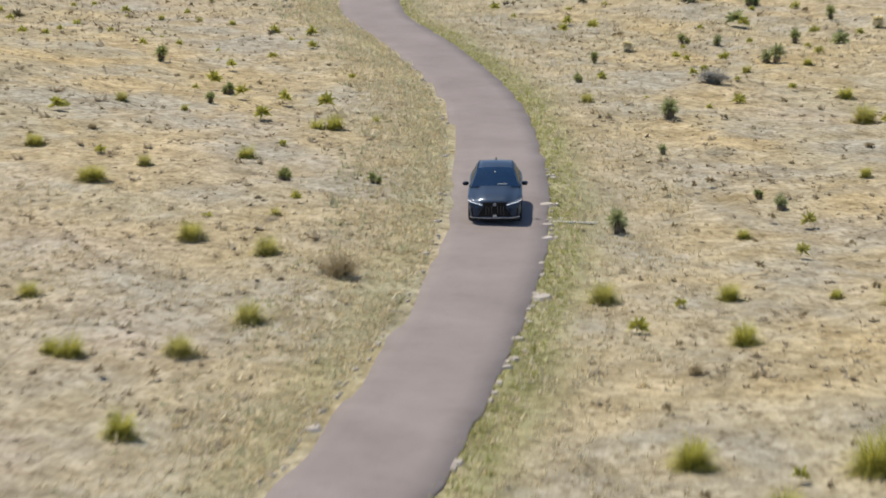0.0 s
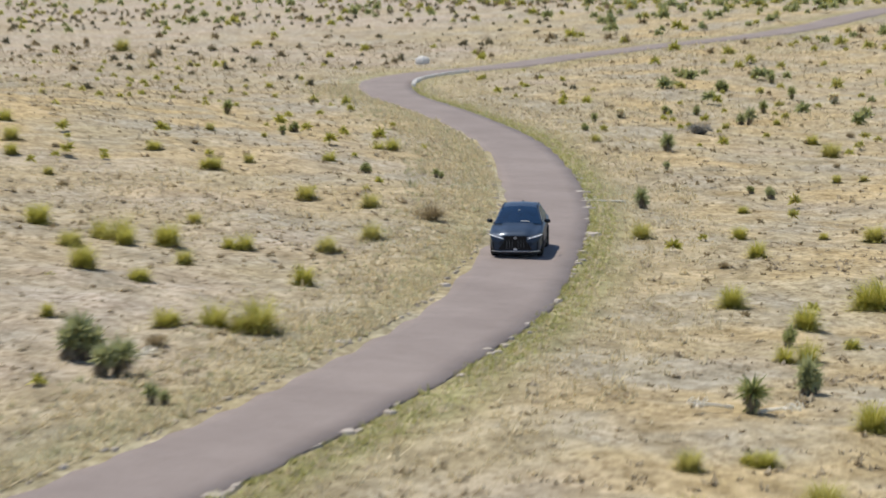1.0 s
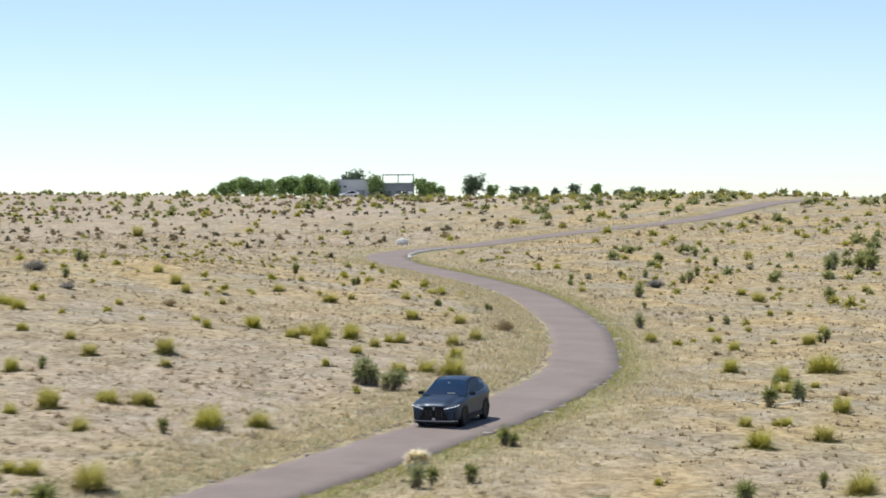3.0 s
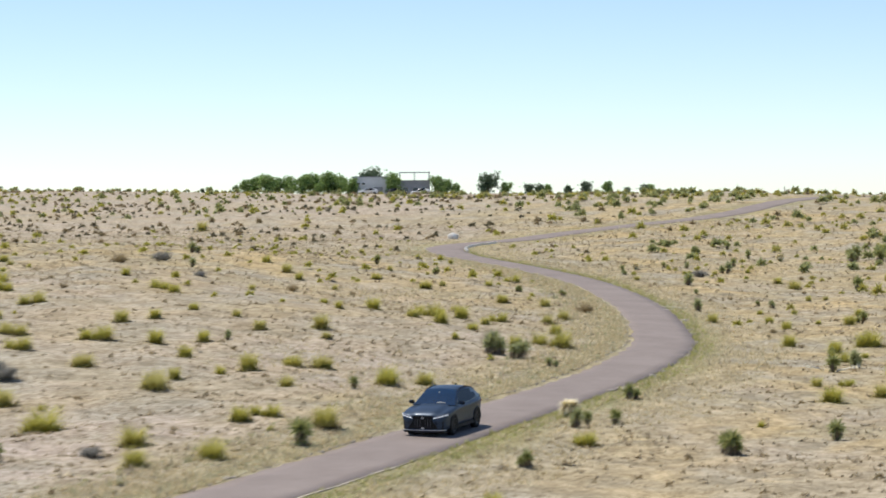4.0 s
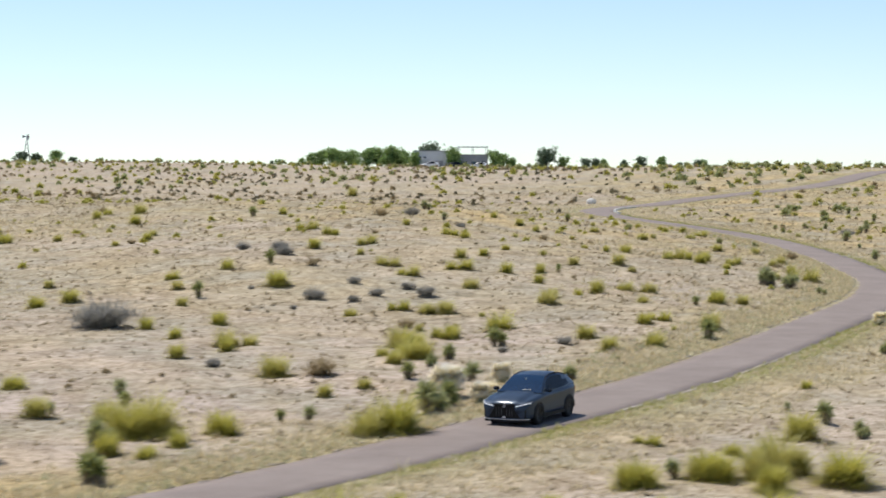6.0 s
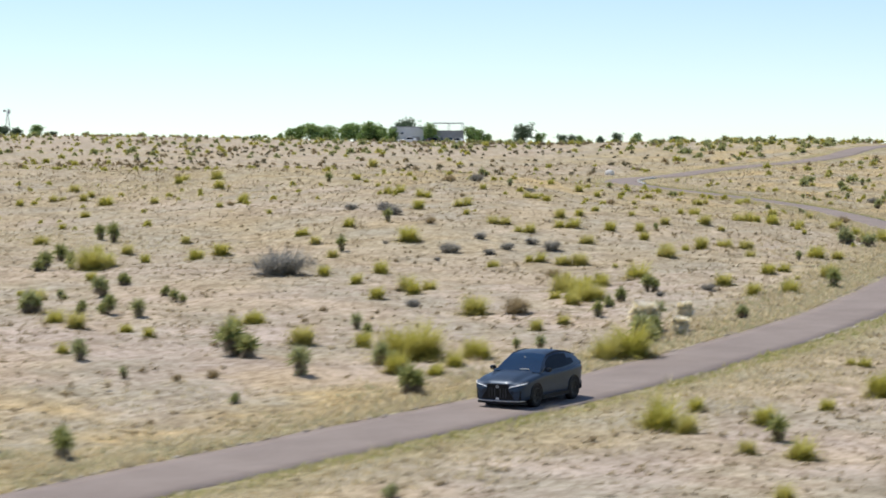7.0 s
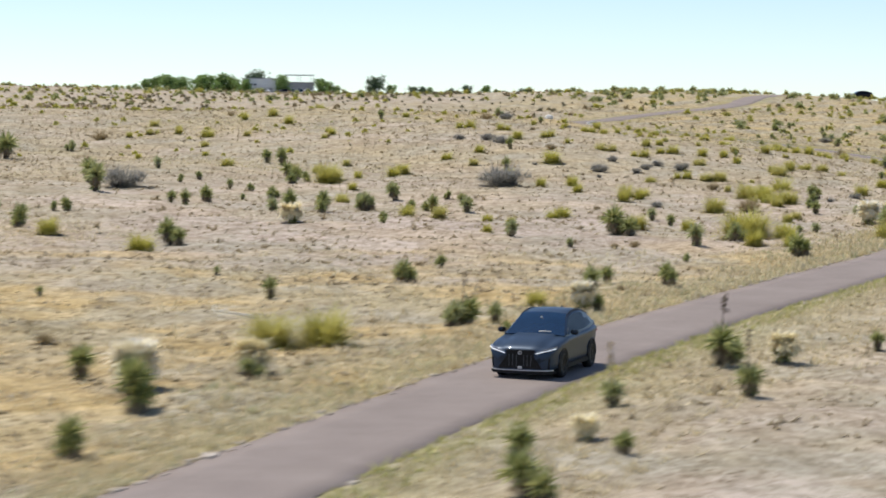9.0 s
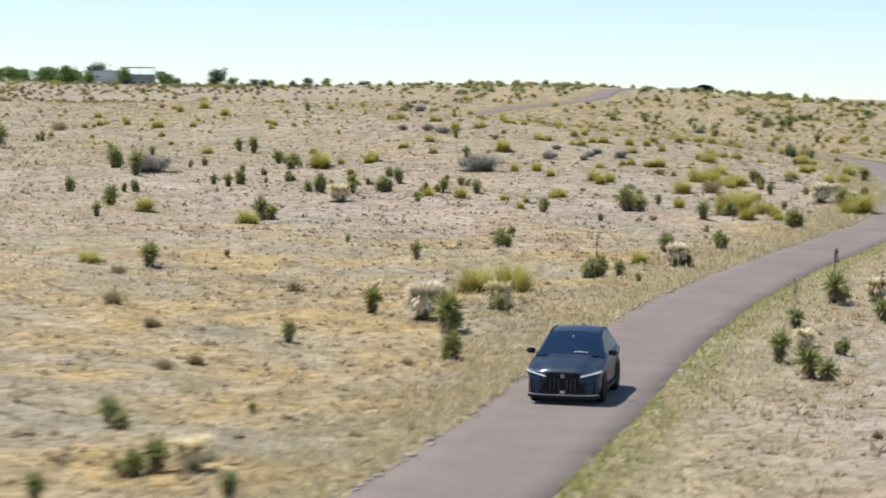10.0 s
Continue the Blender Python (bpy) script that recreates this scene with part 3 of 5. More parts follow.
def tube(points, radii, sides=6):
    """A tapered tube along points, as vertices and quads."""
    pts = [Vector(p) for p in points]
    co = []
    for i, p in enumerate(pts):
        d = (pts[min(i + 1, len(pts) - 1)] - pts[max(i - 1, 0)]).normalized()
        u = d.orthogonal().normalized()
        v = d.cross(u)
        for k in range(sides):
            a = 2 * math.pi * k / sides
            co.append(p + (u * math.cos(a) + v * math.sin(a)) * radii[i])
    n = len(pts)
    faces = [(i * sides + k, i * sides + (k + 1) % sides, (i + 1) * sides + (k + 1) % sides, (i + 1) * sides + k) for i in range(n - 1) for k in range(sides)]
    return np.array([tuple(c) for c in co]), np.array(faces)


def beargrass_proto(k):
    """A rounded clump one metre high of thin arching blades, of two or three tufts."""
    rng = np.random.default_rng(100 + k)
    fresh, dry = [], []
    tufts = 1 + k % 3
    for j in range(tufts):
        b = (rng.normal(0, 0.16 * (tufts - 1)), rng.normal(0, 0.16 * (tufts - 1)), 0)
        s = 1.0 if j == 0 else rng.uniform(0.45, 0.9)
        fresh.append(blades(rng, 700 // tufts + 130, b, 0.2 * s, 1.02 * s, 0.024, (0.35, 1.55), 0.42))
        fresh.append(blades(rng, 240, b, 0.34 * s, 0.62 * s, 0.024, (0.15, 1.2), 0.35))
        dry.append(blades(rng, 190, b, 0.5 * s, 0.55 * s, 0.024, (0.05, 0.7), 0.3))
    return merged("foliage", fresh), merged("dead_grass", dry)


def rosette(rng, c, r, n, w=0.05):
    """A ball of stiff sword leaves about a point."""
    z = rng.uniform(-0.45, 1, n)
    az = rng.uniform(0, 2 * np.pi, n)
    h = np.sqrt(1 - z * z)
    d = np.stack([h * np.cos(az), h * np.sin(az), z], -1)
    side = np.cross(d, rng.normal(0, 1, (n, 3)))
    side /= np.linalg.norm(side, axis=1)[:, None]
    L = (r * rng.uniform(0.55, 1.12, n))[:, None]
    c = np.array(c)
    a, m, t = c + d * 0.04, c + d * L * 0.45, c + d * L + np.array([0, 0, -0.06 * r])
    co = np.stack([a - side * w * 0.3, a + side * w * 0.3, m + side * w * 0.5, m - side * w * 0.5, t + side * 0.003, t - side * 0.003], 1)
    q = np.array([[0, 1, 2, 3], [3, 2, 4, 5]])
    return co.reshape(-1, 3), (np.arange(n)[:, None, None] * 6 + q[None]).reshape(-1, 4)


def yucca_proto(k):
    """A yucca one metre high: trunk, skirt of dead leaves, one to three heads."""
    rng = np.random.default_rng(300 + k)
    heads = (1, 2, 3, 1, 3, 2)[k % 6]
    trunk, skirt, leaf = [], [], []
    for j in range(heads):
        h = 0.52 if j == 0 else rng.uniform(0.25, 0.45)
        a = rng.uniform(0, 6.28)
        o = 0 if heads == 1 else rng.uniform(0.2, 0.42)
        top = (o * math.cos(a), o * math.sin(a), h)
        trunk.append(tube([(top[0] * 0.4, top[1] * 0.4, -0.12), (top[0] * 0.8, top[1] * 0.8, h * 0.5), top], [0.1, 0.09, 0.08]))
        skirt.append(blades(rng, 120, (top[0], top[1], h - 0.06), 0.08, 0.42, 0.045, (-1.35, -0.5), 0.15, 2))
        leaf.append(rosette(rng, top, 0.5 if j == 0 else 0.38, 190, 0.055))
        leaf.append(rosette(rng, (top[0] * 0.9, top[1] * 0.9, h * 0.62), 0.3 if j == 0 else 0.24, 90, 0.05))
        if k % 3 == 0:
            leaf.append(rosette(rng, (top[0] * 0.8, top[1] * 0.8, h * 0.28), 0.28, 70, 0.05))
    return merged("trunk", trunk, True), merged("dead_skirt", skirt), merged("leaf_head", leaf)


def pale_proto(k):
    """A yucca with a head of bleached leaves or a spent flower panicle."""
    rng = np.random.default_rng(500 + k)
    trunk = [tube([(0, 0, -0.12), (0.03, 0.02, 0.22), (0.02, 0.0, 0.4)], [0.075, 0.065, 0.06])]
    leaf = [rosette(rng, (0.02, 0, 0.32), 0.36, 260, 0.045), rosette(rng, (0.02, 0, 0.12), 0.28, 120, 0.045)]
    pale = [blades(rng, 420, (0.02, 0, 0.56), 0.2, 0.5, 0.085, (-0.7, 1.35), 0.4, 3)]
    bloom = []
    if k % 2:
        bloom = [blades(rng, 460, (0.02, 0, 0.6), 0.22, 0.45, 0.13, (-0.6, 1.5), 0.3, 2)]
    return merged("trunk", trunk, True), merged("leaf_head", leaf), merged("bleached_leaves", pale), merged("flower_head", bloom, False) if bloom else None


def twiggy(seed, n, r, h, w):
    """A dome of branching twigs."""
    rng = np.random.default_rng(seed)
    pieces = [blades(rng, n // 3, (0, 0, 0), 0.3 * r, 0.95 * h, w, (0.25, 1.5), 0.1, 2)]
    for _ in range(26):
        a, q = rng.uniform(0, 6.28), r * 0.75 * math.sqrt(rng.uniform(0, 1))
        z = h * 0.6 * math.sqrt(max(0.05, 1 - (q / r) ** 2)) * rng.uniform(0.35, 1.0)
        pieces.append(blades(rng, n // 30, (q * math.cos(a), q * math.sin(a), z), 0.1, 0.32 * h, w * 0.8, (-0.3, 1.4), 0.15, 2))
    return merged("twig_dome", pieces)


def empty_thing(name):
    ob = new(name)
    ob.empty_display_size = 0.2
    return ob


def hide_proto(things):
    for ob in things:
        for o in (*ob.children_recursive, ob):
            bpy.data.objects.remove(o)


def spike_on(ob, h, top, low, pods, k):
    """A thin dark flower spike, pods between two heights in metres."""
    r2 = np.random.default_rng(90 + k)
    top, low = top / h, low / h
    heads = [rosette(r2, (r2.normal(0, 0.03), r2.normal(0, 0.03), r2.uniform(low, top)), 0.06, 6, 0.05) for _ in range(pods)]
    part("flower_stalk", merged("flower_stalk", [tube([(0, 0, 0.4), (0.01, 0.01, 0.5 * top), (0.03, 0.0, top)], [0.02, 0.016, 0.008])] + heads), M["trunk"], ob, "thin dark flower spike")


def plant_all():
    rng = random.Random(11)

    def put(proto, x, y, h, wide=1.0, label=None):
        if off_road([x], [y])[0] < 2.5:
            return None
        ob = copy_thing(proto, Matrix.Identity(4))
        ob.matrix_basis = Matrix.LocRotScale((x, y, ground_z(x, y) - 0.03 * h), Euler((rng.uniform(-0.08, 0.08), rng.uniform(-0.08, 0.08), rng.uniform(0, 6.28))), (h * wide, h * wide, h))
        if label:
            ob["label"] = label
        return ob

    bg = []
    for k in range(7):
        t = tagged(empty_thing("beargrass"), "yellow-green beargrass clump on the dry soil", "grass clump", "beargrass on the plain")
        f, d = beargrass_proto(k)
        part("foliage", f, M["beargrass"], t)
        part("dead_grass", d, M["beargrass_dry"], t, "straw-coloured dead blades")
        bg.append(t)
    for x, y, h in BEARGRASS:
        put(bg[rng.randrange(7)], x, y, h * rng.uniform(1.12, 1.35), rng.uniform(0.72, 0.98), "large spreading yellow-green beargrass clump on dry soil" if h > 1.15 else None)
    yu = []
    for k in range(9):
        t = tagged(empty_thing("yucca"), "dark green yucca with a brown dead skirt", "yucca", "yuccas on the plain")
        a, b, c = yucca_proto(k)
        part("trunk", a, M["trunk"], t)
        part("dead_skirt", b, M["skirt"], t, "brown skirt of dead leaves")
        part("leaf_head", c, M["yucca"], t)
        yu.append(t)
    for x, y, h in YUCCA:
        put(yu[rng.randrange(9)], x, y, h * 1.15, rng.uniform(0.72, 0.95), "tall dark green yucca with a brown dead skirt" if h > 1.3 else None)
    for k, (x, y, h) in enumerate(SPIKE_YUCCA):
        ob = put(yu[k], x, y, h * 1.1, 1.0, "dark green yucca with a thin dark flower spike")
        if ob:
            spike_on(ob, h * 1.1, h + 0.8, h + 0.3, 20, k)
    pa = []
    for k in range(4):
        t = tagged(empty_thing("pale_yucca"), "yucca with bleached cream-coloured drooping leaves", "yucca", "pale yuccas")
        a, b, c, d = pale_proto(k)
        part("trunk", a, M["trunk"], t)
        part("leaf_head", b, M["yucca"], t)
        part("bleached_leaves", c, M["pale"], t, "cream bleached leaves")
        if d:
            part("flower_head", d, M["bloom"], t, "dry cream flower head")
        pa.append(t)
    for x, y, h in PALE_YUCCA:
        put(pa[2 * rng.randrange(2)], x, y, h * 1.15, rng.uniform(1.0, 1.2))
    for k, (x, y, h) in enumerate(WHITE_YUCCA):
        put(pa[1 + 2 * (k % 2)], x, y, h * 1.25, 0.95, "yucca topped by a dense white flower head")
    for k, (x, y, h) in enumerate(STALK_YUCCA):
        ob = put(yu[0], x, y, h * 1.05)
        if ob is None:
            continue
        ob.name = "flowering_yucca"
        ob["label"] = "yucca with one tall dry flower stalk"
        r2 = np.random.default_rng(70 + k)
        pods = [rosette(r2, (r2.normal(0, 0.05), r2.normal(0, 0.05), r2.uniform(1.3, 2.0)), 0.09, 5, 0.07) for _ in range(40)]
        part("flower_stalk", merged("flower_stalk", [tube([(0, 0, 0.4), (0.02, 0.01, 1.2), (0.03, 0, 2.05)], [0.025, 0.02, 0.01])] + pods), M["stalk"], ob, "dry tan flower stalk")
    gs = []
    for k in range(3):
        t = tagged(empty_thing("grey_shrub"), "leafless grey twiggy shrub on bare soil", "shrub", "grey shrubs")
        part("twig_dome", twiggy(800 + k, 1500, 1.0, 1.0, 0.014), M["twig"], t)
        gs.append(t)
    for x, y, h in GREY_SHRUB:
        put(gs[rng.randrange(3)], x, y, h, 1.3 if h > 0.9 else 1.2, "large leafless grey shrub on bare soil" if h > 1 else None)
    ds = []
    for k in range(3):
        t = tagged(empty_thing("dry_bush"), "tan dry bush of brittle stems", "bush", "dry bushes")
        part("twig_dome", twiggy(850 + k, 900, 0.9, 1.0, 0.02), M["drybush"], t)
        ds.append(t)
    for x, y, h in DRY_BUSH:
        put(ds[rng.randrange(3)], x, y, h, 1.1)
    hide_proto(bg + yu + pa + gs + ds)
    return yu


plant_all()
KNOWN = np.array([(x, y) for x, y, h in BEARGRASS + YUCCA + PALE_YUCCA + WHITE_YUCCA + SPIKE_YUCCA + STALK_YUCCA + GREY_SHRUB + DRY_BUSH])


def scatter(seed, n, box):
    r = np.random.default_rng(seed)
    x, y = r.uniform(box[0], box[1], n), r.uniform(box[2], box[3], n)
    return r, x, y


def along_road(seed, n, side, near, far):
    """Places beside the road, thinning out away from its edge."""
    r = np.random.default_rng(seed)
    i = r.integers(0, 700, n)
    off = near + (far - near) * r.uniform(0, 1, n) ** 1.4
    p = ROAD[i] + ROAD_T[i] * r.uniform(-0.3, 0.3, n)[:, None] - side * ROAD_N[i] * off[:, None]
    return r, p[:, 0], p[:, 1]


def tuft_field(name, seed, n, box, height, width, count, keep, material, label, up=(0.5, 1.5)):
    """Small tufts of a few blades each, in one object."""
    r, x, y = scatter(seed, n, box) if len(box) == 4 else along_road(seed, n, *box)
    ok = keep(x, y, r)
    x, y = x[ok], y[ok]
    d = off_road(x, y)
    z = lay(x, y) + rough_land(x, y) * np.clip((d - 2.0) / 3.0, 0, 1) - 0.04 * np.clip((1.75 - d) / 0.2, 0, 1) - 0.01
    m = len(x)
    size = height * np.exp(r.normal(0, 0.35, m))
    az = r.uniform(0, 6.28, (m, count))
    el = r.uniform(up[0], up[1], (m, count))
    L = size[:, None] * r.uniform(0.6, 1.1, (m, count))
    b = np.stack([x[:, None] + 0.25 * size[:, None] * r.normal(0, 1, (m, count)), y[:, None] + 0.25 * size[:, None] * r.normal(0, 1, (m, count)), z[:, None] + 0 * az], -1)
    dirs = np.stack([np.cos(el) * np.cos(az), np.cos(el) * np.sin(az), np.sin(el)], -1)
    side = np.stack([-np.sin(az), np.cos(az), 0 * az], -1) * (width * size / height)[:, None, None] * 0.5
    tri = np.stack([b - side, b + side, b + dirs * L[..., None]], 2).reshape(-1, 3)
    me = mesh_of(name, tri, np.arange(len(tri)).reshape(-1, 3), False)
    me.materials.append(material)
    tagged(new(name, me), label, "grass", kind="stuff")


def patchy(x, y, s, p):
    return np.sin(s * x + 0.6 * s * y + p) * np.sin(0.7 * s * x - s * y + 2 * p) + 0.5 * np.sin(2.3 * s * x + 1.9 * s * y + 3 * p)


def field_cover(x, y, r):
    return (off_road(x, y) > 3.2) & (r.uniform(-1.2, 1.2, len(x)) < patchy(x, y, 0.12, 1.0) + 0.3)


def straw_cover(x, y, r):
    d, u = off_road(x, y), r.uniform(0, 1, len(x))
    return (d > 2.1) & ((d < 3 + 6 * u ** 1.5) | (y < -38) & (x < np.interp(y, ROAD[:300, 1], ROAD[:300, 0])) & (d < 30 * u) | (patchy(x, y, 0.07, 2.2) > 0.55 + 0.6 * u))


tuft_field("dry_tufts", 21, 150000, (-120, 50, -135, 215), 0.15, 0.085, 6, field_cover, M["tuft"], "small brown dry tufts scattered over the soil", (0.1, 0.9))
tuft_field("straw_grass", 22, 260000, (-130, 45, -140, 200), 0.17, 0.03, 6, straw_cover, M["straw"], "dry yellow straw grass along the road", (0.25, 1.4))
def clear_of_road(x, y, r):
    return (off_road(x, y) > 1.9) & (r.uniform(-0.9, 1.4, len(x)) < 0.5 + 0.7 * patchy(x, y, 0.35, 0.4))


tuft_field("verge_grass", 23, 17000, (1, 1.85, 2.9), 0.11, 0.035, 7, clear_of_road, M["green_grass"], "short yellow-green grass at the road's outer edge", (0.3, 1.4))
tuft_field("verge_grass", 24, 17000, (1, 2.3, 7.0), 0.14, 0.035, 7, clear_of_road, M["straw"], "dry straw grass beside the road's green edge", (0.3, 1.4))
tuft_field("bank_grass", 25, 30000, (-1, 1.9, 5.2), 0.15, 0.04, 7, clear_of_road, M["straw"], "thick dry straw grass on the road's inner bank", (0.3, 1.4))
tuft_field("bank_grass", 26, 9000, (-1, 1.9, 6.0), 0.14, 0.04, 7, clear_of_road, M["olive_grass"], "greyish olive grass among the straw on the bank", (0.3, 1.4))


def far_plants(name, seed, n, box, material, label, r, h, clear=6, leaves=66):
    """Far clumps, a few blades each."""
    g, x, y = scatter(seed, n, box)
    near = np.array([((KNOWN[:, 0] - a) ** 2 + (KNOWN[:, 1] - b) ** 2).min() for a, b in zip(x, y)])
    ok = (off_road(x, y) > 5) & (near > clear) & (patchy(x, y, 0.045, seed) > -0.55) & (y - box[2] > 60 * g.uniform(0, 1, len(y)) ** 0.7)
    pieces = []
    for a, b in zip(x[ok], y[ok]):
        s = h * math.exp(min(max(g.normal(0, 0.3), -0.6), 0.5))
        z = float(lay(a, b))
        pieces.append(rosette(g, (a, b, z + 0.35 * s), 0.8 * r * s, leaves, 0.17 * s))
    me = merged(name, pieces)
    me.materials.append(material)
    tagged(new(name, me), label, "plants", kind="stuff")


far_plants("far_yuccas", 31, 900, (-180, 160, 190, 490), M["yucca"], "dark green yuccas dotted over the far slope", 0.7, 1.0)
far_plants("far_grass_clumps", 32, 1100, (-180, 160, 150, 490), M["beargrass"], "yellow-green grass clumps dotted over the far slope", 1.0, 0.65)
far_plants("far_brush", 33, 2600, (-180, 160, 130, 500), M["drybush"], "low brown brush on the far slope", 1.1, 0.45)
far_plants("slope_yuccas", 36, 420, (6, 75, 95, 270), M["yucca"], "dark green yuccas dotted over the slope beyond the bend", 0.75, 0.95, 3.0, 80)
far_plants("slope_grass_clumps", 37, 420, (6, 75, 60, 270), M["beargrass"], "olive grass clumps on the slope beyond the bend", 1.0, 0.6, 3.0, 70)
far_plants("hill_brush", 38, 480, (-70, 5, 120, 330), M["twig_dark"], "small dark brush over the far hillside", 0.9, 0.5, 2.0, 46)
far_plants("small_grass_clumps", 34, 1000, (-100, 50, 25, 190), M["beargrass"], "small yellow-green grass clumps between the larger plants", 0.8, 0.45, 2.2, 60)
far_plants("small_brush", 35, 2600, (-110, 45, -110, 190), M["drybush"], "low brown brush between the larger plants", 0.9, 0.22, 2.0, 36)


# ---- cars (forward is +x, origin on the ground under the middle) ----
def paint_mat(name, c, metal=0.55):
    m = Mat(name, 0.4, metal, 0.1)
    m.b.inputs["Coat Weight"].default_value = 0.25
    m.b.inputs["Coat Roughness"].default_value = 0.12
    n = m.noise(3.0, 3, m.local())
    m.colour(m.mix(m.ramp(n, 0.3, 0.7), rgb(*c), rgb(*[v * 1.12 for v in c])))
    return m.m


M["paint"] = paint_mat("blue_grey_paint", (0.036, 0.055, 0.086), 0.2)
# blue of the reflected sky is put into this glass's base colour
M["glass"] = speckled("sky_reflection_glass", (0.006, 0.024, 0.058), (0.008, 0.03, 0.07), 3, rough=0.03, spec=0.8)
M["side_glass"] = speckled("dark_privacy_glass", (0.004, 0.006, 0.01), (0.006, 0.009, 0.014), 3, rough=0.25, spec=0.12)
M["black"] = speckled("black_plastic", (0.006, 0.006, 0.007), (0.012, 0.012, 0.013), 8, rough=0.6, spec=0.25)
M["gloss_black"] = speckled("gloss_black_trim", (0.004, 0.004, 0.005), (0.008, 0.008, 0.009), 8, rough=0.35, spec=0.25)
M["tyre"] = speckled("tyre_rubber", (0.012, 0.012, 0.012), (0.022, 0.022, 0.021), 9, rough=0.8)
M["rim"] = speckled("dark_alloy", (0.012, 0.012, 0.013), (0.02, 0.02, 0.022), 9, rough=0.45, metal=0.3)
M["chrome"] = speckled("satin_chrome", (0.55, 0.56, 0.58), (0.65, 0.66, 0.68), 9, rough=0.42, metal=0.8)
M["satin"] = speckled("satin_grey_trim", (0.12, 0.125, 0.14), (0.18, 0.185, 0.2), 9, rough=0.45, metal=0.5)
M["lens"] = speckled("lamp_lens", (0.22, 0.24, 0.27), (0.34, 0.36, 0.4), 12, rough=0.12)
M["red_lens"] = speckled("tail_lamp_lens", (0.25, 0.01, 0.01), (0.35, 0.02, 0.02), 12, rough=0.15)
m_lit = Mat("running_light", 0.3)
m_lit.colour(rgb(0.9, 0.92, 0.95))
m_lit.b.inputs["Emission Color"].default_value = rgb(0.95, 0.97, 1)
m_lit.b.inputs["Emission Strength"].default_value = 0.5
M["lit"] = m_lit.m


def loft(rows):
    """Quads between rows of points that have the same length."""
    n, k = len(rows), len(rows[0])
    co = np.array(rows, float).reshape(-1, 3)
    i = np.arange(n * k).reshape(n, k)
    return co, np.stack([i[:-1, :-1], i[1:, :-1], i[1:, 1:], i[:-1, 1:]], -1).reshape(-1, 4)


def prism(outline, axis, a, b, bevel=0.012):
    """A bevelled slab: an outline in two axes pulled along the third from a to b."""
    b_ = bmesh.new()
    ring = []
    for u, v in outline:
        p = {"x": (a, u, v), "y": (u, a, v), "z": (u, v, a)}[axis]
        ring.append(b_.verts.new(p))
    f = b_.faces.new(ring)
    out = bmesh.ops.extrude_face_region(b_, geom=[f])
    shift = {"x": (b - a, 0, 0), "y": (0, b - a, 0), "z": (0, 0, b - a)}[axis]
    bmesh.ops.translate(b_, verts=[v for v in out["geom"] if isinstance(v, bmesh.types.BMVert)], vec=shift)
    bmesh.ops.recalc_face_normals(b_, faces=b_.faces)
    if bevel:
        bmesh.ops.bevel(b_, geom=list(b_.edges), offset=bevel, segments=2, affect="EDGES")
    return b_


def box(cx, cy, cz, sx, sy, sz, bevel=0.015):
    h = [(cx - sx / 2, cy - sy / 2), (cx + sx / 2, cy - sy / 2), (cx + sx / 2, cy + sy / 2), (cx - sx / 2, cy + sy / 2)]
    return prism(h, "z", cz - sz / 2, cz + sz / 2, bevel)


def ring_mesh(r0, r1, y0, y1, seg=28, arc=(0, 2 * math.pi)):
    """A ring or arch about the y axis between two radii and two depths."""
    rows = []
    for k in range(seg + 1):
        a = arc[0] + (arc[1] - arc[0]) * k / seg
        c, s = math.cos(a), math.sin(a)
        e = (r1 - r0) * 0.18
        rows.append([(r0 * c, y0, r0 * s), (r0 * c, y1, r0 * s), ((r1 - e) * c, y1, (r1 - e) * s), (r1 * c, y1 - (y1 - y0) * 0.15, r1 * s), (r1 * c, y0 + (y1 - y0) * 0.15, r1 * s), ((r1 - e) * c, y0, (r1 - e) * s), (r0 * c, y0, r0 * s)])
    co, fa = loft(rows)
    return mesh_of("ring", co, fa)


def mirrored(rows):
    """Full sections from half sections that run from the keel to the crown."""
    return [[(x, y, z) for x, y, z in r] + [(x, -y, z) for x, y, z in reversed(r[:-1])] for r in rows]


def slanted(outline, z0, z1):
    """A slab that rises outwards, for the headlights."""
    b_ = prism(outline, "z", z0, z1, 0.006)
    for v in b_.verts:
        v.co.z += 0.26 * (abs(v.co.y) - 0.5)
    return b_


